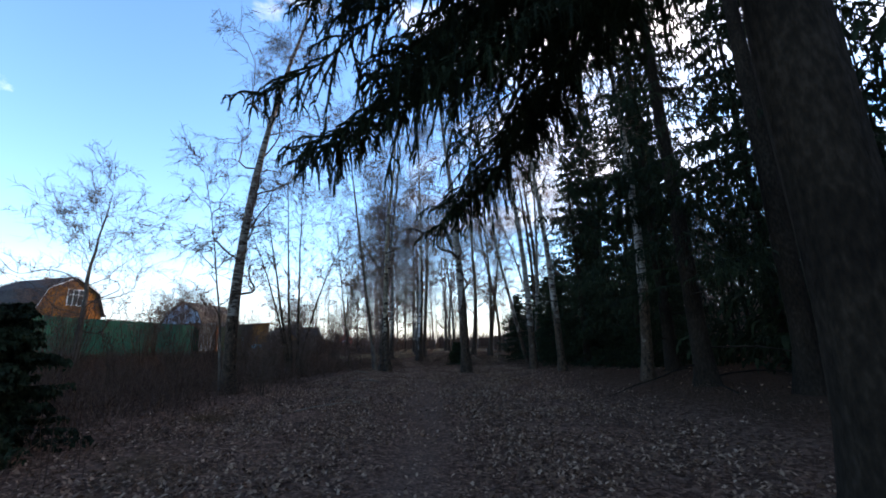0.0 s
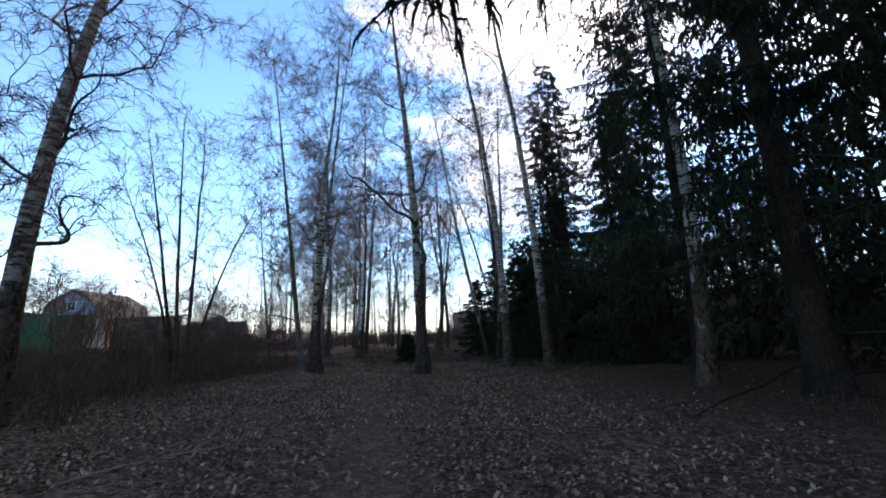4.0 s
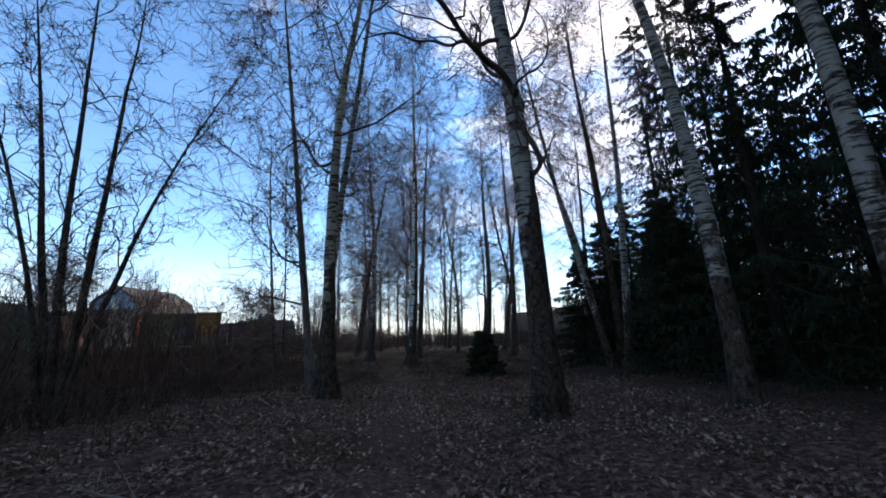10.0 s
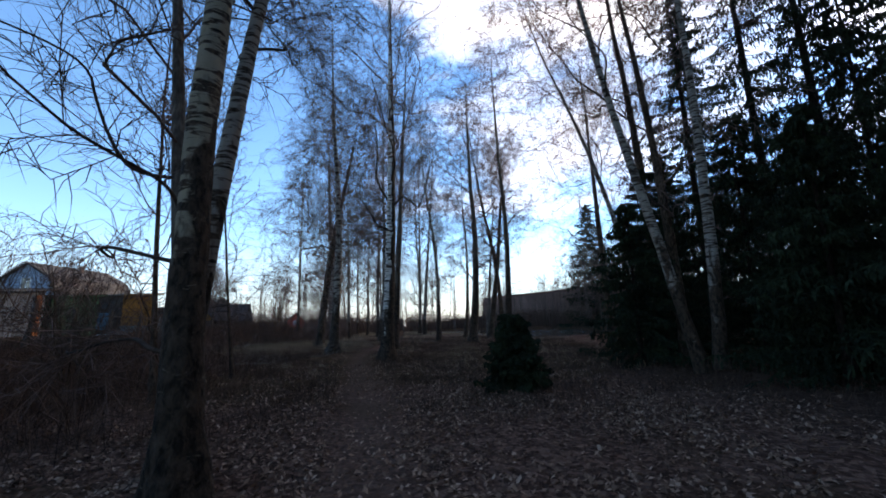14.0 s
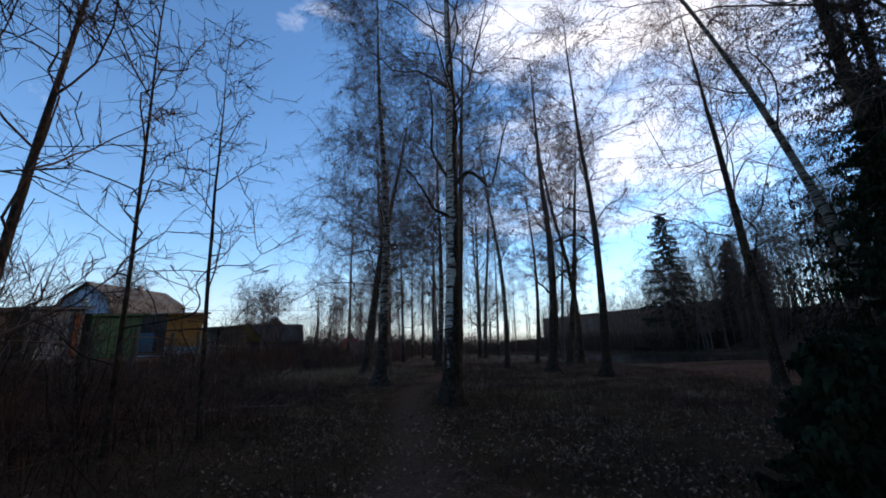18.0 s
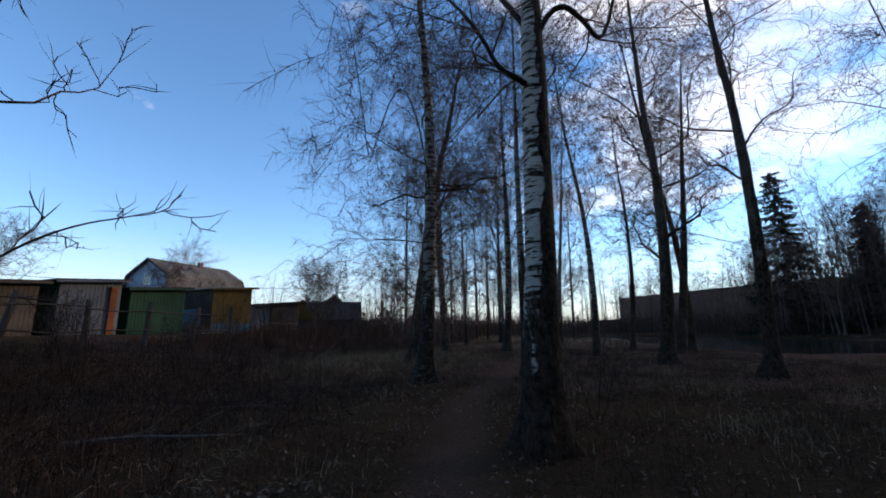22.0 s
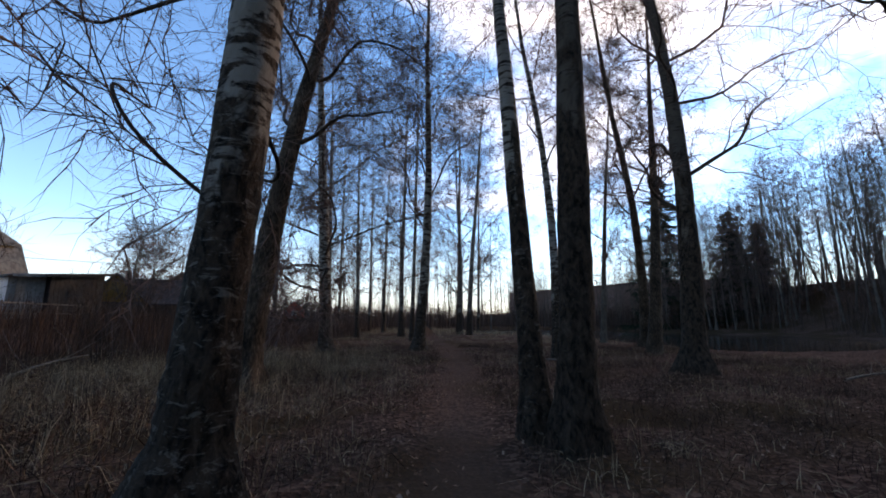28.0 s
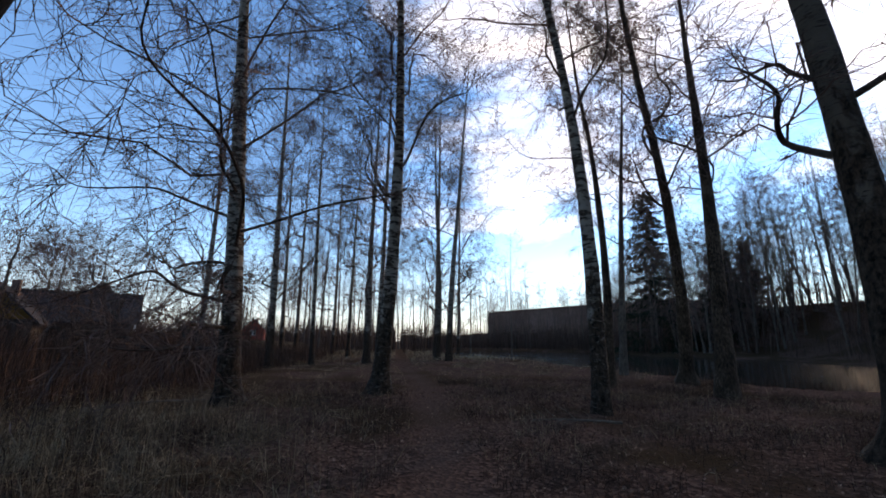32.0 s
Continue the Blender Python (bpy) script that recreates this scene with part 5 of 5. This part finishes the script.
def shed(at, turn, wide, deep, high, front_mat, side_mat, roof_mat, label, door=None, panel=None, slope=0.25, band=None):
    """A board shed; its front faces local +x; boards stand on both visible sides."""
    top = thing("shed", at, label, "shed", "garden sheds", turn=turn)
    part("body", prism_mesh("body", [(-wide / 2, 0), (wide / 2, 0), (wide / 2, high), (-wide / 2, high - slope)], -deep, 0, side_mat), top)
    n = max(3, round(wide / 0.2))
    for k in range(n):
        y0, y1 = -wide / 2 + wide * k / n, -wide / 2 + wide * (k + 1) / n - 0.012
        zt = high - slope * (1 - (k + 0.5) / n)
        part("board", box_mesh("board", (0.002, y0, 0.02), (0.026 + 0.004 * (k % 3), y1, zt), front_mat, 0.004), top)
        if band:
            part("painted_band", box_mesh("painted_band", (0.034, y0, 0.05), (0.04, y1, 0.62), band, 0), top)
    m = max(4, round(deep / 0.24))
    for k in range(m):
        x0, x1 = -deep + deep * k / m, -deep + deep * (k + 1) / m - 0.012
        part("board", box_mesh("board", (x0, -wide / 2 - 0.024 - 0.004 * (k % 2), 0.02), (x1, -wide / 2 - 0.002, high - slope - 0.01), side_mat, 0.004), top)
    part("roof", prism_mesh("roof", [(-wide / 2 - 0.35, high - slope - 0.03), (wide / 2 + 0.35, high + 0.05), (wide / 2 + 0.35, high + 0.14), (-wide / 2 - 0.35, high - slope + 0.06)], -deep - 0.25, 0.4, roof_mat), top)
    part("eaves_board", prism_mesh("eaves_board", [(-wide / 2 - 0.35, high - slope - 0.12), (wide / 2 + 0.35, high - 0.04), (wide / 2 + 0.35, high + 0.07), (-wide / 2 - 0.35, high - slope - 0.01)], 0.402, 0.43, front_mat), top)
    if door:
        leaf = part("door", box_mesh("door", (0.04, -0.45, 0.03), (0.08, 0.4, 1.85), door), top, "boarded door")
        part("hinge", box_mesh("hinge", (0.082, -0.44, 1.45), (0.095, 0.1, 1.5), M_DARKROOF, 0.002), leaf)
        part("hinge", box_mesh("hinge", (0.082, -0.44, 0.45), (0.095, 0.1, 0.5), M_DARKROOF, 0.002), leaf)
    if panel:
        part("panel", box_mesh("panel", (-deep * 0.62, -wide / 2 - 0.05, 0.25), (-deep * 0.2, -wide / 2 - 0.031, 1.75), panel), top, "faded painted panel")
    return top


gz1 = lambda x, y: float(ground_z(x, y))  # noqa: E731
gambrel_house((-42.0, 48.0, 1.3), -12, 7.0, 8.5, 4.7, 7.2, 8.7, M_ORANGE, M_DARKROOF, "orange boarded house with a dark mansard roof", [(0.3, 6.5, 1.6, 1.7, 2), (-1.8, 2.6, 1.2, 1.4, 1), (1.9, 2.6, 1.2, 1.4, 1)])
gambrel_house((-38.8, 63.1, 1.25), -96, 6.98, 9.0, 3.49, 5.78, 7.31, M_BLUEWALL, M_ROOF, "pale blue gabled house with a brown weathered mansard roof", [(0, 5.35, 0.87, 0.98, 1)])
shed((-24.71, 57.89, 1.42), -15, 3.28, 6.02, 3.43, M_YELLOW, M_OLDWOOD, M_PALEROOF, "ochre board shed with a blue band at its foot", panel=M_BLUEPAINT, band=M_BLUEPAINT)
shed((-25.88, 52.49, 1.31), -12, 3.41, 3.92, 3.07, M_GREEN, M_GREEN, M_DARKROOF, "green boarded shed with a double door", door=M_GREEN)
rusty = shed((-26.41, 48.65, 1.31), -10, 3.01, 3.92, 3.20, M_SILVER, M_GREEN, M_DARKROOF, "silver-grey board shed with a rusty orange door post")
part("door_post", box_mesh("door_post", (0.045, 0.86, 0.0), (0.19, 1.22, 2.8), M_RUST, 0.015), rusty, "rusty orange post")
shed((-27.20, 44.33, 1.31), -8, 4.19, 3.92, 2.75, M_OLDWOOD, M_OLDWOOD, M_DARKROOF, "low brown board shed under dark roofing felt")
shed((-27.72, 39.29, 1.31), -8, 3.92, 3.41, 2.62, M_OLDWOOD, M_OLDWOOD, M_DARKROOF, "low grey shed under dark roofing felt", door=M_OLDWOOD)
shed((-25.92, 63.31, 1.31), -30, 1.23, 1.23, 2.56, M_PALEROOF, M_PALEROOF, M_PALEROOF, "small white painted garden closet", slope=0.08)
shed((-24.58, 64.85, 1.31), -30, 2.62, 2.88, 2.82, M_OLDWOOD, M_DARKROOF, M_DARKROOF, "dark tarred garden shed", door=M_OLDWOOD)
gable_house((-25.75, 69.6, 0.98), -60, 3.71, 5.46, 1.64, 3.6, M_OLDWOOD, M_DARKROOF, "small dark house with an ochre gable", gable_mat=M_YELLOW)
gable_house((-23.46, 78.6, 0.98), 28, 4.8, 7.09, 1.86, 3.82, M_OLDWOOD, M_DARKROOF, "low dark-roofed house of weathered boards", [(0.98, 1.64, 0.76, 0.87, 1)])
gable_house((-28.37, 82.0, 1.31), -55, 5.46, 7.64, 2.4, 4.8, M_OLDWOOD, M_ROOF, "brown garden house behind bare trees")
gable_house((-27.5, 118.0, 1.31), -75, 3.71, 4.91, 1.96, 3.6, M_RED, M_DARKROOF, "small red house far beyond the meadow", [(0, 1.42, 0.76, 0.76, 1)])
gable_house((-46.93, 36.0, 1.31), -40, 6.55, 7.64, 2.84, 6.11, M_GREEN, M_ROOF, "green house among garden trees")

# sheet-metal fence in front of the orange house
fence = thing("fence", (-19.97, 13.0, gz1(-19.97, 13)), "dark green corrugated metal garden fence", "fence")
for k in range(18):
    y0 = k * 1.22
    xs = np.linspace(0, 1.235, 41)
    wave = 0.018 * np.sign(np.sin(xs * 2 * math.pi / 0.15)) * np.minimum(1, np.abs(np.sin(xs * 2 * math.pi / 0.15)) * 2.2)
    zb, zt = -0.2 + gz1(-19.97, 13 + y0) - gz1(-19.97, 13), 2.29 + gz1(-19.97, 13 + y0) - gz1(-19.97, 13)
    ring = [np.stack([wave + d, xs + y0, np.full(41, z)], -1) for d, z in ((0, zb), (0, zt), (-0.006, zt), (-0.006, zb))]
    v = np.concatenate(ring)
    t = []
    for a in range(4):
        b = (a + 1) % 4
        for i in range(40):
            t += [(a * 41 + i, a * 41 + i + 1, b * 41 + i + 1), (a * 41 + i, b * 41 + i + 1, b * 41 + i)]
    part("sheet", mesh_of("sheet", v, t, M_GREENMETAL, False), fence)
    if k % 2 == 0:
        part("post", box_mesh("post", (-0.09, y0 - 0.03, zb - 0.4), (-0.03, y0 + 0.03, zt - 0.05), M_DARKROOF), fence)
    part("rail", box_mesh("rail", (-0.045, y0, zt - 0.4), (-0.02, y0 + 1.22, zt - 0.35), M_DARKROOF), fence)

# old picket and rail fences by the sheds
old = thing("fence", (-18.2, 37.3, gz1(-18.2, 37.3)), "leaning weathered post and rail fence", "fence")
gen = np.random.default_rng(21)
for k in range(6):
    y0 = k * 2.5
    base = gz1(-18.2, 37.3 + y0) - gz1(-18.2, 37.3)
    lean = gen.uniform(0.08, 0.32)
    P = np.array([[[0, y0, base - 0.3], [0.01, y0 + 0.03, base + 0.25], [gen.normal(0, 0.05), y0 + lean * 0.5, base + 1.0], [gen.normal(0, 0.08), y0 + lean, base + gen.uniform(1.75, 2.1)]]])
    v, t = tubes(P, np.array([[0.11, 0.105, 0.095, 0.085]]), 9)
    part("post", mesh_of("post", v, t, M_OLDWOOD), old)
    if k < 5:
        for zz in (0.75, 1.55):
            P = np.array([[[0.11, y0, base + zz], [0.12, y0 + 1.25, base + zz + gen.normal(-0.03, 0.05)], [0.11, y0 + 2.6, base + zz + gen.normal(0, 0.06)]]])
            v, t = tubes(P, np.array([[0.034, 0.03, 0.032]]), 5)
            part("rail", mesh_of("rail", v, t, M_OLDWOOD), old)
pale = thing("fence", (-20.6, 55.0, gz1(-20.6, 55.0)), "pale rail fence with thin posts by the sheds", "fence")
for k in range(5):
    part("post", box_mesh("post", (-0.03, k * 1.3 - 0.03, -0.3), (0.03, k * 1.3 + 0.03, 1.05), M_DEADWOOD), pale)
part("rail", box_mesh("rail", (0.032, -0.2, 0.92), (0.065, 5.6, 0.99), M_DEADWOOD), pale)
part("rail", box_mesh("rail", (0.032, -0.2, 0.5), (0.065, 5.6, 0.56), M_DEADWOOD), pale)

# a pole with a cross arm, and its wires
pole = thing("utility_pole", (-27.8, 104.0, 1.3), "grey wooden utility pole with a cross arm", "pole")
v, t = tubes(np.array([[[0, 0, -0.5], [0, 0, 4], [0.03, 0, 8.2]]]), np.array([[0.14, 0.12, 0.10]]), 9)
part("shaft", mesh_of("shaft", v, t, M_GREYBARK), pole)
part("cross_arm", box_mesh("cross_arm", (-0.7, -0.05, 7.6), (0.7, 0.05, 7.72), M_OLDWOOD), pole)
for dx in (-0.6, 0.0, 0.6):
    part("insulator", box_mesh("insulator", (dx - 0.04, -0.04, 7.72), (dx + 0.04, 0.04, 7.9), M_WHITE, 0.015), pole)

wires = thing("overhead_wire", (-27.8, 104.0, 1.3), "thin dark overhead wires hanging from the pole", "wire")
u = np.linspace(0, 1, 25)
for dx in (-0.6, 0.0, 0.6):
    P = np.stack([dx - 57 * u, -38 * u, 7.9 + 1.6 * u - 5.0 * u * (1 - u)], -1)[None]
    v, t = tubes(P, np.full((1, 25), 0.012), 4)
    part("wire", mesh_of("wire", v, t, M_DARKROOF), wires)

# the long building beyond the pond
hall = thing("warehouse", (29.6, 187.8, 0), "long flat-roofed brown brick building beyond the pond", "building", turn=-58.7)
part("wall", box_mesh("wall", (0, 0, -0.5), (63.5, 24, 11.1), M_BRICKFAR, 0), hall)
part("roof", box_mesh("roof", (-0.5, -0.5, 11.1), (64, 24.5, 11.55), M_DARKROOF), hall)
for k in range(11):
    part("pilaster", box_mesh("pilaster", (k * 6 - 0.25, -0.25, -0.5), (k * 6 + 0.25, -0.002, 10.9), M_BRICKFAR, 0), hall)

# ---- fallen wood ----
def fallen(x, y, length, turn, r, seed, label="bleached fallen branch lying in the dry grass", mat=None):
    gen = np.random.default_rng(seed)
    top = thing("fallen_branch", (x, y, gz1(x, y) + r), label, "branch", "fallen branches", turn=turn)
    u = np.linspace(0, 1, 9)
    P = np.stack([length * u, np.cumsum(gen.normal(0, 0.03 * length, 9)) * u, 0.03 + 0.10 * length * u * (1 - u) + 0.06 * length * u * gen.random()], -1)[None]
    R = (r * (1 - 0.75 * u))[None]
    v, t = tubes(P, R, 7)
    part("stem", mesh_of("stem", v, t, mat or M_DEADWOOD), top)
    p2, r2 = sprouts(P, R, 7, 0.2, 0.95, length * 0.3, 40, droop=0.15, wob=0.08, S=5, rr=0.5, gen=gen)
    p2[..., 2] = np.abs(p2[..., 2])
    for k in range(len(p2)):
        v, t = tubes(p2[k : k + 1], np.maximum(r2[k : k + 1], 0.004), 5)
        part("twig", mesh_of("twig", v, t, mat or M_DEADWOOD), top)


for k, (fx, fy, fl, ft, fr) in enumerate([(-11.6, 46.9, 6.2, 108, 0.036), (-7.86, 34.5, 2.2, 20, 0.03), (-3.16, 11.0, 1.5, 42, 0.013), (-2.4, 17.5, 1.2, 150, 0.018), (-8.2, 37.3, 1.8, 10, 0.016), 
                                           (0.87, 51.5, 1.6, 170, 0.025), (-3.71, 22.4, 1.4, 130, 0.018), (5.24, 47.0, 2.2, 15, 0.03), (-9.82, 54.0, 2.6, 30, 0.035)]):
    fallen(fx, fy, fl, ft, fr, 400 + k)

# ---- what nobody could count: litter, grass, weeds ----
def scatter(n, boxes, seed):
    """Places spread over boxes (x0, x1, y0, y1), by their areas."""
    gen = np.random.default_rng(seed)
    area = np.array([(b[1] - b[0]) * (b[3] - b[2]) for b in boxes], float)
    pick = gen.choice(len(boxes), n, p=area / area.sum())
    b = np.array(boxes)[pick]
    return gen.uniform(b[:, 0], b[:, 1]), gen.uniform(b[:, 2], b[:, 3]), gen


def leaves(name, n, boxes, seed, size, label):
    x, y, gen = scatter(n, boxes, seed)
    keep = (gen.random(n) < np.where(np.abs(x - TRAIL_X(y)) < 0.4, 0.45, 1.0) * (1 - 0.75 * smooth(2.2, 4.2, x) * (y < 32)) * (1 - 0.5 * smooth(25, 29, y) * (1 - smooth(34, 40, y)))) & (pond_depth(x, y) < -1)
    drift = np.sin(1.7 * x + 0.9 * y + 1.2 * np.sin(0.6 * y)) * np.sin(1.1 * y - 1.3 * x + 1.5 * np.sin(0.8 * x)) + 0.5 * np.sin(3.1 * x - 2.3 * y) * np.sin(2.9 * y + 1.7 * x)
    keep &= gen.random(n) < 0.62 + 0.5 * drift
    x, y = x[keep], y[keep]
    n = len(x)
    z = ground_z(x, y) + 0.012 + 0.03 * gen.random(n)
    s = size * gen.uniform(0.55, 1.25, n)
    az, tilt = gen.random(n) * 6.28, gen.normal(0, 0.45, (n, 2))
    shape = np.array([[-1, 0, 0.1], [0.05, -0.62, 0.38], [1.1, 0, 0.2], [0.05, 0.62, 0.30]])
    c, sn = np.cos(az)[:, None], np.sin(az)[:, None]
    lx, ly = shape[:, 0] * c - shape[:, 1] * sn, shape[:, 0] * sn + shape[:, 1] * c
    lz = shape[:, 2] + lx * tilt[:, :1] + ly * tilt[:, 1:]
    v = np.stack([x[:, None] + lx * s[:, None], y[:, None] + ly * s[:, None], z[:, None] + np.maximum(lz, -0.4) * s[:, None]], -1)
    f = np.array([(0, 1, 2), (0, 2, 3)])
    t = (np.arange(n)[:, None, None] * 4 + f[None]).reshape(-1, 3)
    tagged(new(name, mesh_of(name, v.reshape(-1, 3), t, M_LEAF, False)), label, "fallen leaves", kind="stuff")


leaves("fallen_leaves", 150000, [(-4.91, 4.37, 1.0, 34.0)], 501, 0.026, "brown curled leaves carpeting the ground beside the path")
leaves("fallen_leaves", 46000, [(-8.73, 6.55, 34.0, 58.0)], 502, 0.022, "pale brown leaves scattered over the clearing")
leaves("fallen_leaves", 9000, [(-12, -4.91, 2, 34), (4.37, 9.82, 6, 40)], 503, 0.036, "dark leaves under the weeds and spruces")


def blades(name, n, boxes, seed, high, mat, label, category, clump=0.25, lean=0.35, width=0.006, droop=0.35, density=None):
    """Dry stalks in tufts."""
    m = max(1, n // 14)
    cx, cy, gen = scatter(m, boxes, seed)
    if density is not None:
        keep = gen.random(m) < density(cx, cy)
        cx, cy = cx[keep], cy[keep]
        m = len(cx)
    ch = gen.uniform(0.55, 1.2, m)
    x, y = np.repeat(cx, 14) + gen.normal(0, clump, m * 14), np.repeat(cy, 14) + gen.normal(0, clump, m * 14)
    keep = (np.abs(x - TRAIL_X(y)) > 0.45 + 0.25 * gen.random(len(x))) & (pond_depth(x, y) < 0.3)
    h = (high * np.repeat(ch, 14) * gen.uniform(0.5, 1.15, m * 14))[keep]
    x, y = x[keep], y[keep]
    k = len(x)
    az = gen.random(k) * 6.28
    ln = np.abs(gen.normal(0, lean, k))
    u = np.array([0, 0.5, 1.0])
    P = np.stack([x[:, None] + np.cos(az)[:, None] * (ln * h)[:, None] * u ** 1.6, y[:, None] + np.sin(az)[:, None] * (ln * h)[:, None] * u ** 1.6, ground_z(x, y)[:, None] - 0.03 + h[:, None] * (u - droop * ln[:, None] * u ** 2.5)], -1)
    v, t = ribbons(P, width * gen.uniform(0.7, 1.3, k), gen)
    tagged(new(name, mesh_of(name, v, t, mat, False)), label, category, kind="stuff")


blades("dead_weeds", 62000, [(-19.64, -4.37, 4, 33)], 511, 0.95, M_WEED, "thicket of tall dead brown weeds before the gardens", "weeds", 0.4, 0.85, 0.009, density=lambda x, y: smooth(3.5, 7.1, -x - 0.5 - 0.05 * np.maximum(y - 20, 0)))
blades("dead_weeds", 36000, [(-19.64, -5.5, 33, 52)], 520, 0.52, M_WEED, "low tangle of dead brown weeds before the sheds", "weeds", 0.4, 1.0, 0.009, density=lambda x, y: 0.25 + 0.75 * smooth(3.5, 7.1, -x - 0.5 - 0.05 * np.maximum(y - 20, 0)))
blades("dead_weeds", 24000, [(-21.83, -9.28, 50, 88)], 512, 1.5, M_WEED, "tall dead weeds along the garden edge", "weeds", 0.3, 0.28, 0.012)
blades("dry_grass", 260000, [(-15.28, -2.84, 39, 60)], 513, 0.66, M_STRAW, "long straw-coloured grass in loose tufts", "grass", 0.15, 1.1, 0.006, 0.65, density=lambda x, y: np.exp(-(((x + 8.6) / 2.55) ** 2) - ((y - 48.5) / 4.6) ** 2) * (0.55 + 0.45 * np.sin(1.9 * x + 0.7 * y) * np.sin(1.3 * y - 0.8 * x)))
blades("dry_grass", 46000, [(-10.91, 9.82, 30, 74)], 514, 0.27, M_STRAW, "short dry grass over the clearing", "grass", 0.2, 0.8, 0.007, 0.6, density=lambda x, y: 0.25 + 0.75 * (np.sin(1.1 * x + 0.6 * y) * np.sin(0.8 * y - 0.7 * x + 1.0) > 0.1))
blades("withered_grass", 120000, [(-9.82, 8.73, 25, 60)], 519, 0.32, M_WEED, "withered brown grass in matted tufts", "grass", 0.16, 1.0, 0.006, 0.6, density=lambda x, y: 0.3 + 0.7 * (np.sin(0.9 * x - 0.7 * y) * np.sin(1.2 * y + 0.5 * x) > -0.1))
blades("dry_grass", 60000, [(-6.55, 7.09, 2, 36)], 515, 0.19, M_WEED, "thin withered grass among the leaves", "grass", 0.2, 1.1, 0.006, 0.6)
blades("dry_grass", 16000, [(-32.74, 13.1, 74, 112)], 516, 0.5, M_STRAW, "pale straw meadow beyond the birches", "grass", 0.5, 0.5, 0.025, 0.5)
blades("bank_reeds", 16000, [(4.37, 24.01, 52, 72)], 517, 0.7, M_WEED, "brown reeds and weeds on the pond's bank", "reeds", 0.3, 0.4, 0.014, 0.4, density=lambda x, y: 1.0 * (np.abs(pond_depth(x, y) + 0.6) < 1.6))
blades("far_thicket", 54000, [(-65.48, 26.19, 96, 112), (-65.48, 65.48, 118, 172), (41.47, 65.48, 44, 110), (19.64, 50.2, 100, 150), (21.83, 37.1, 160, 178), (30.56, 45.83, 142, 160)], 518, 5.2, M_THICKET, "brown tangle of distant bushes and saplings", "thicket", 0.7, 0.22, 0.05, 0.2, density=lambda x, y: (0.4 + 0.6 * (x < 40)) * ((x > -15) | (y > 124) | (x < -37)))
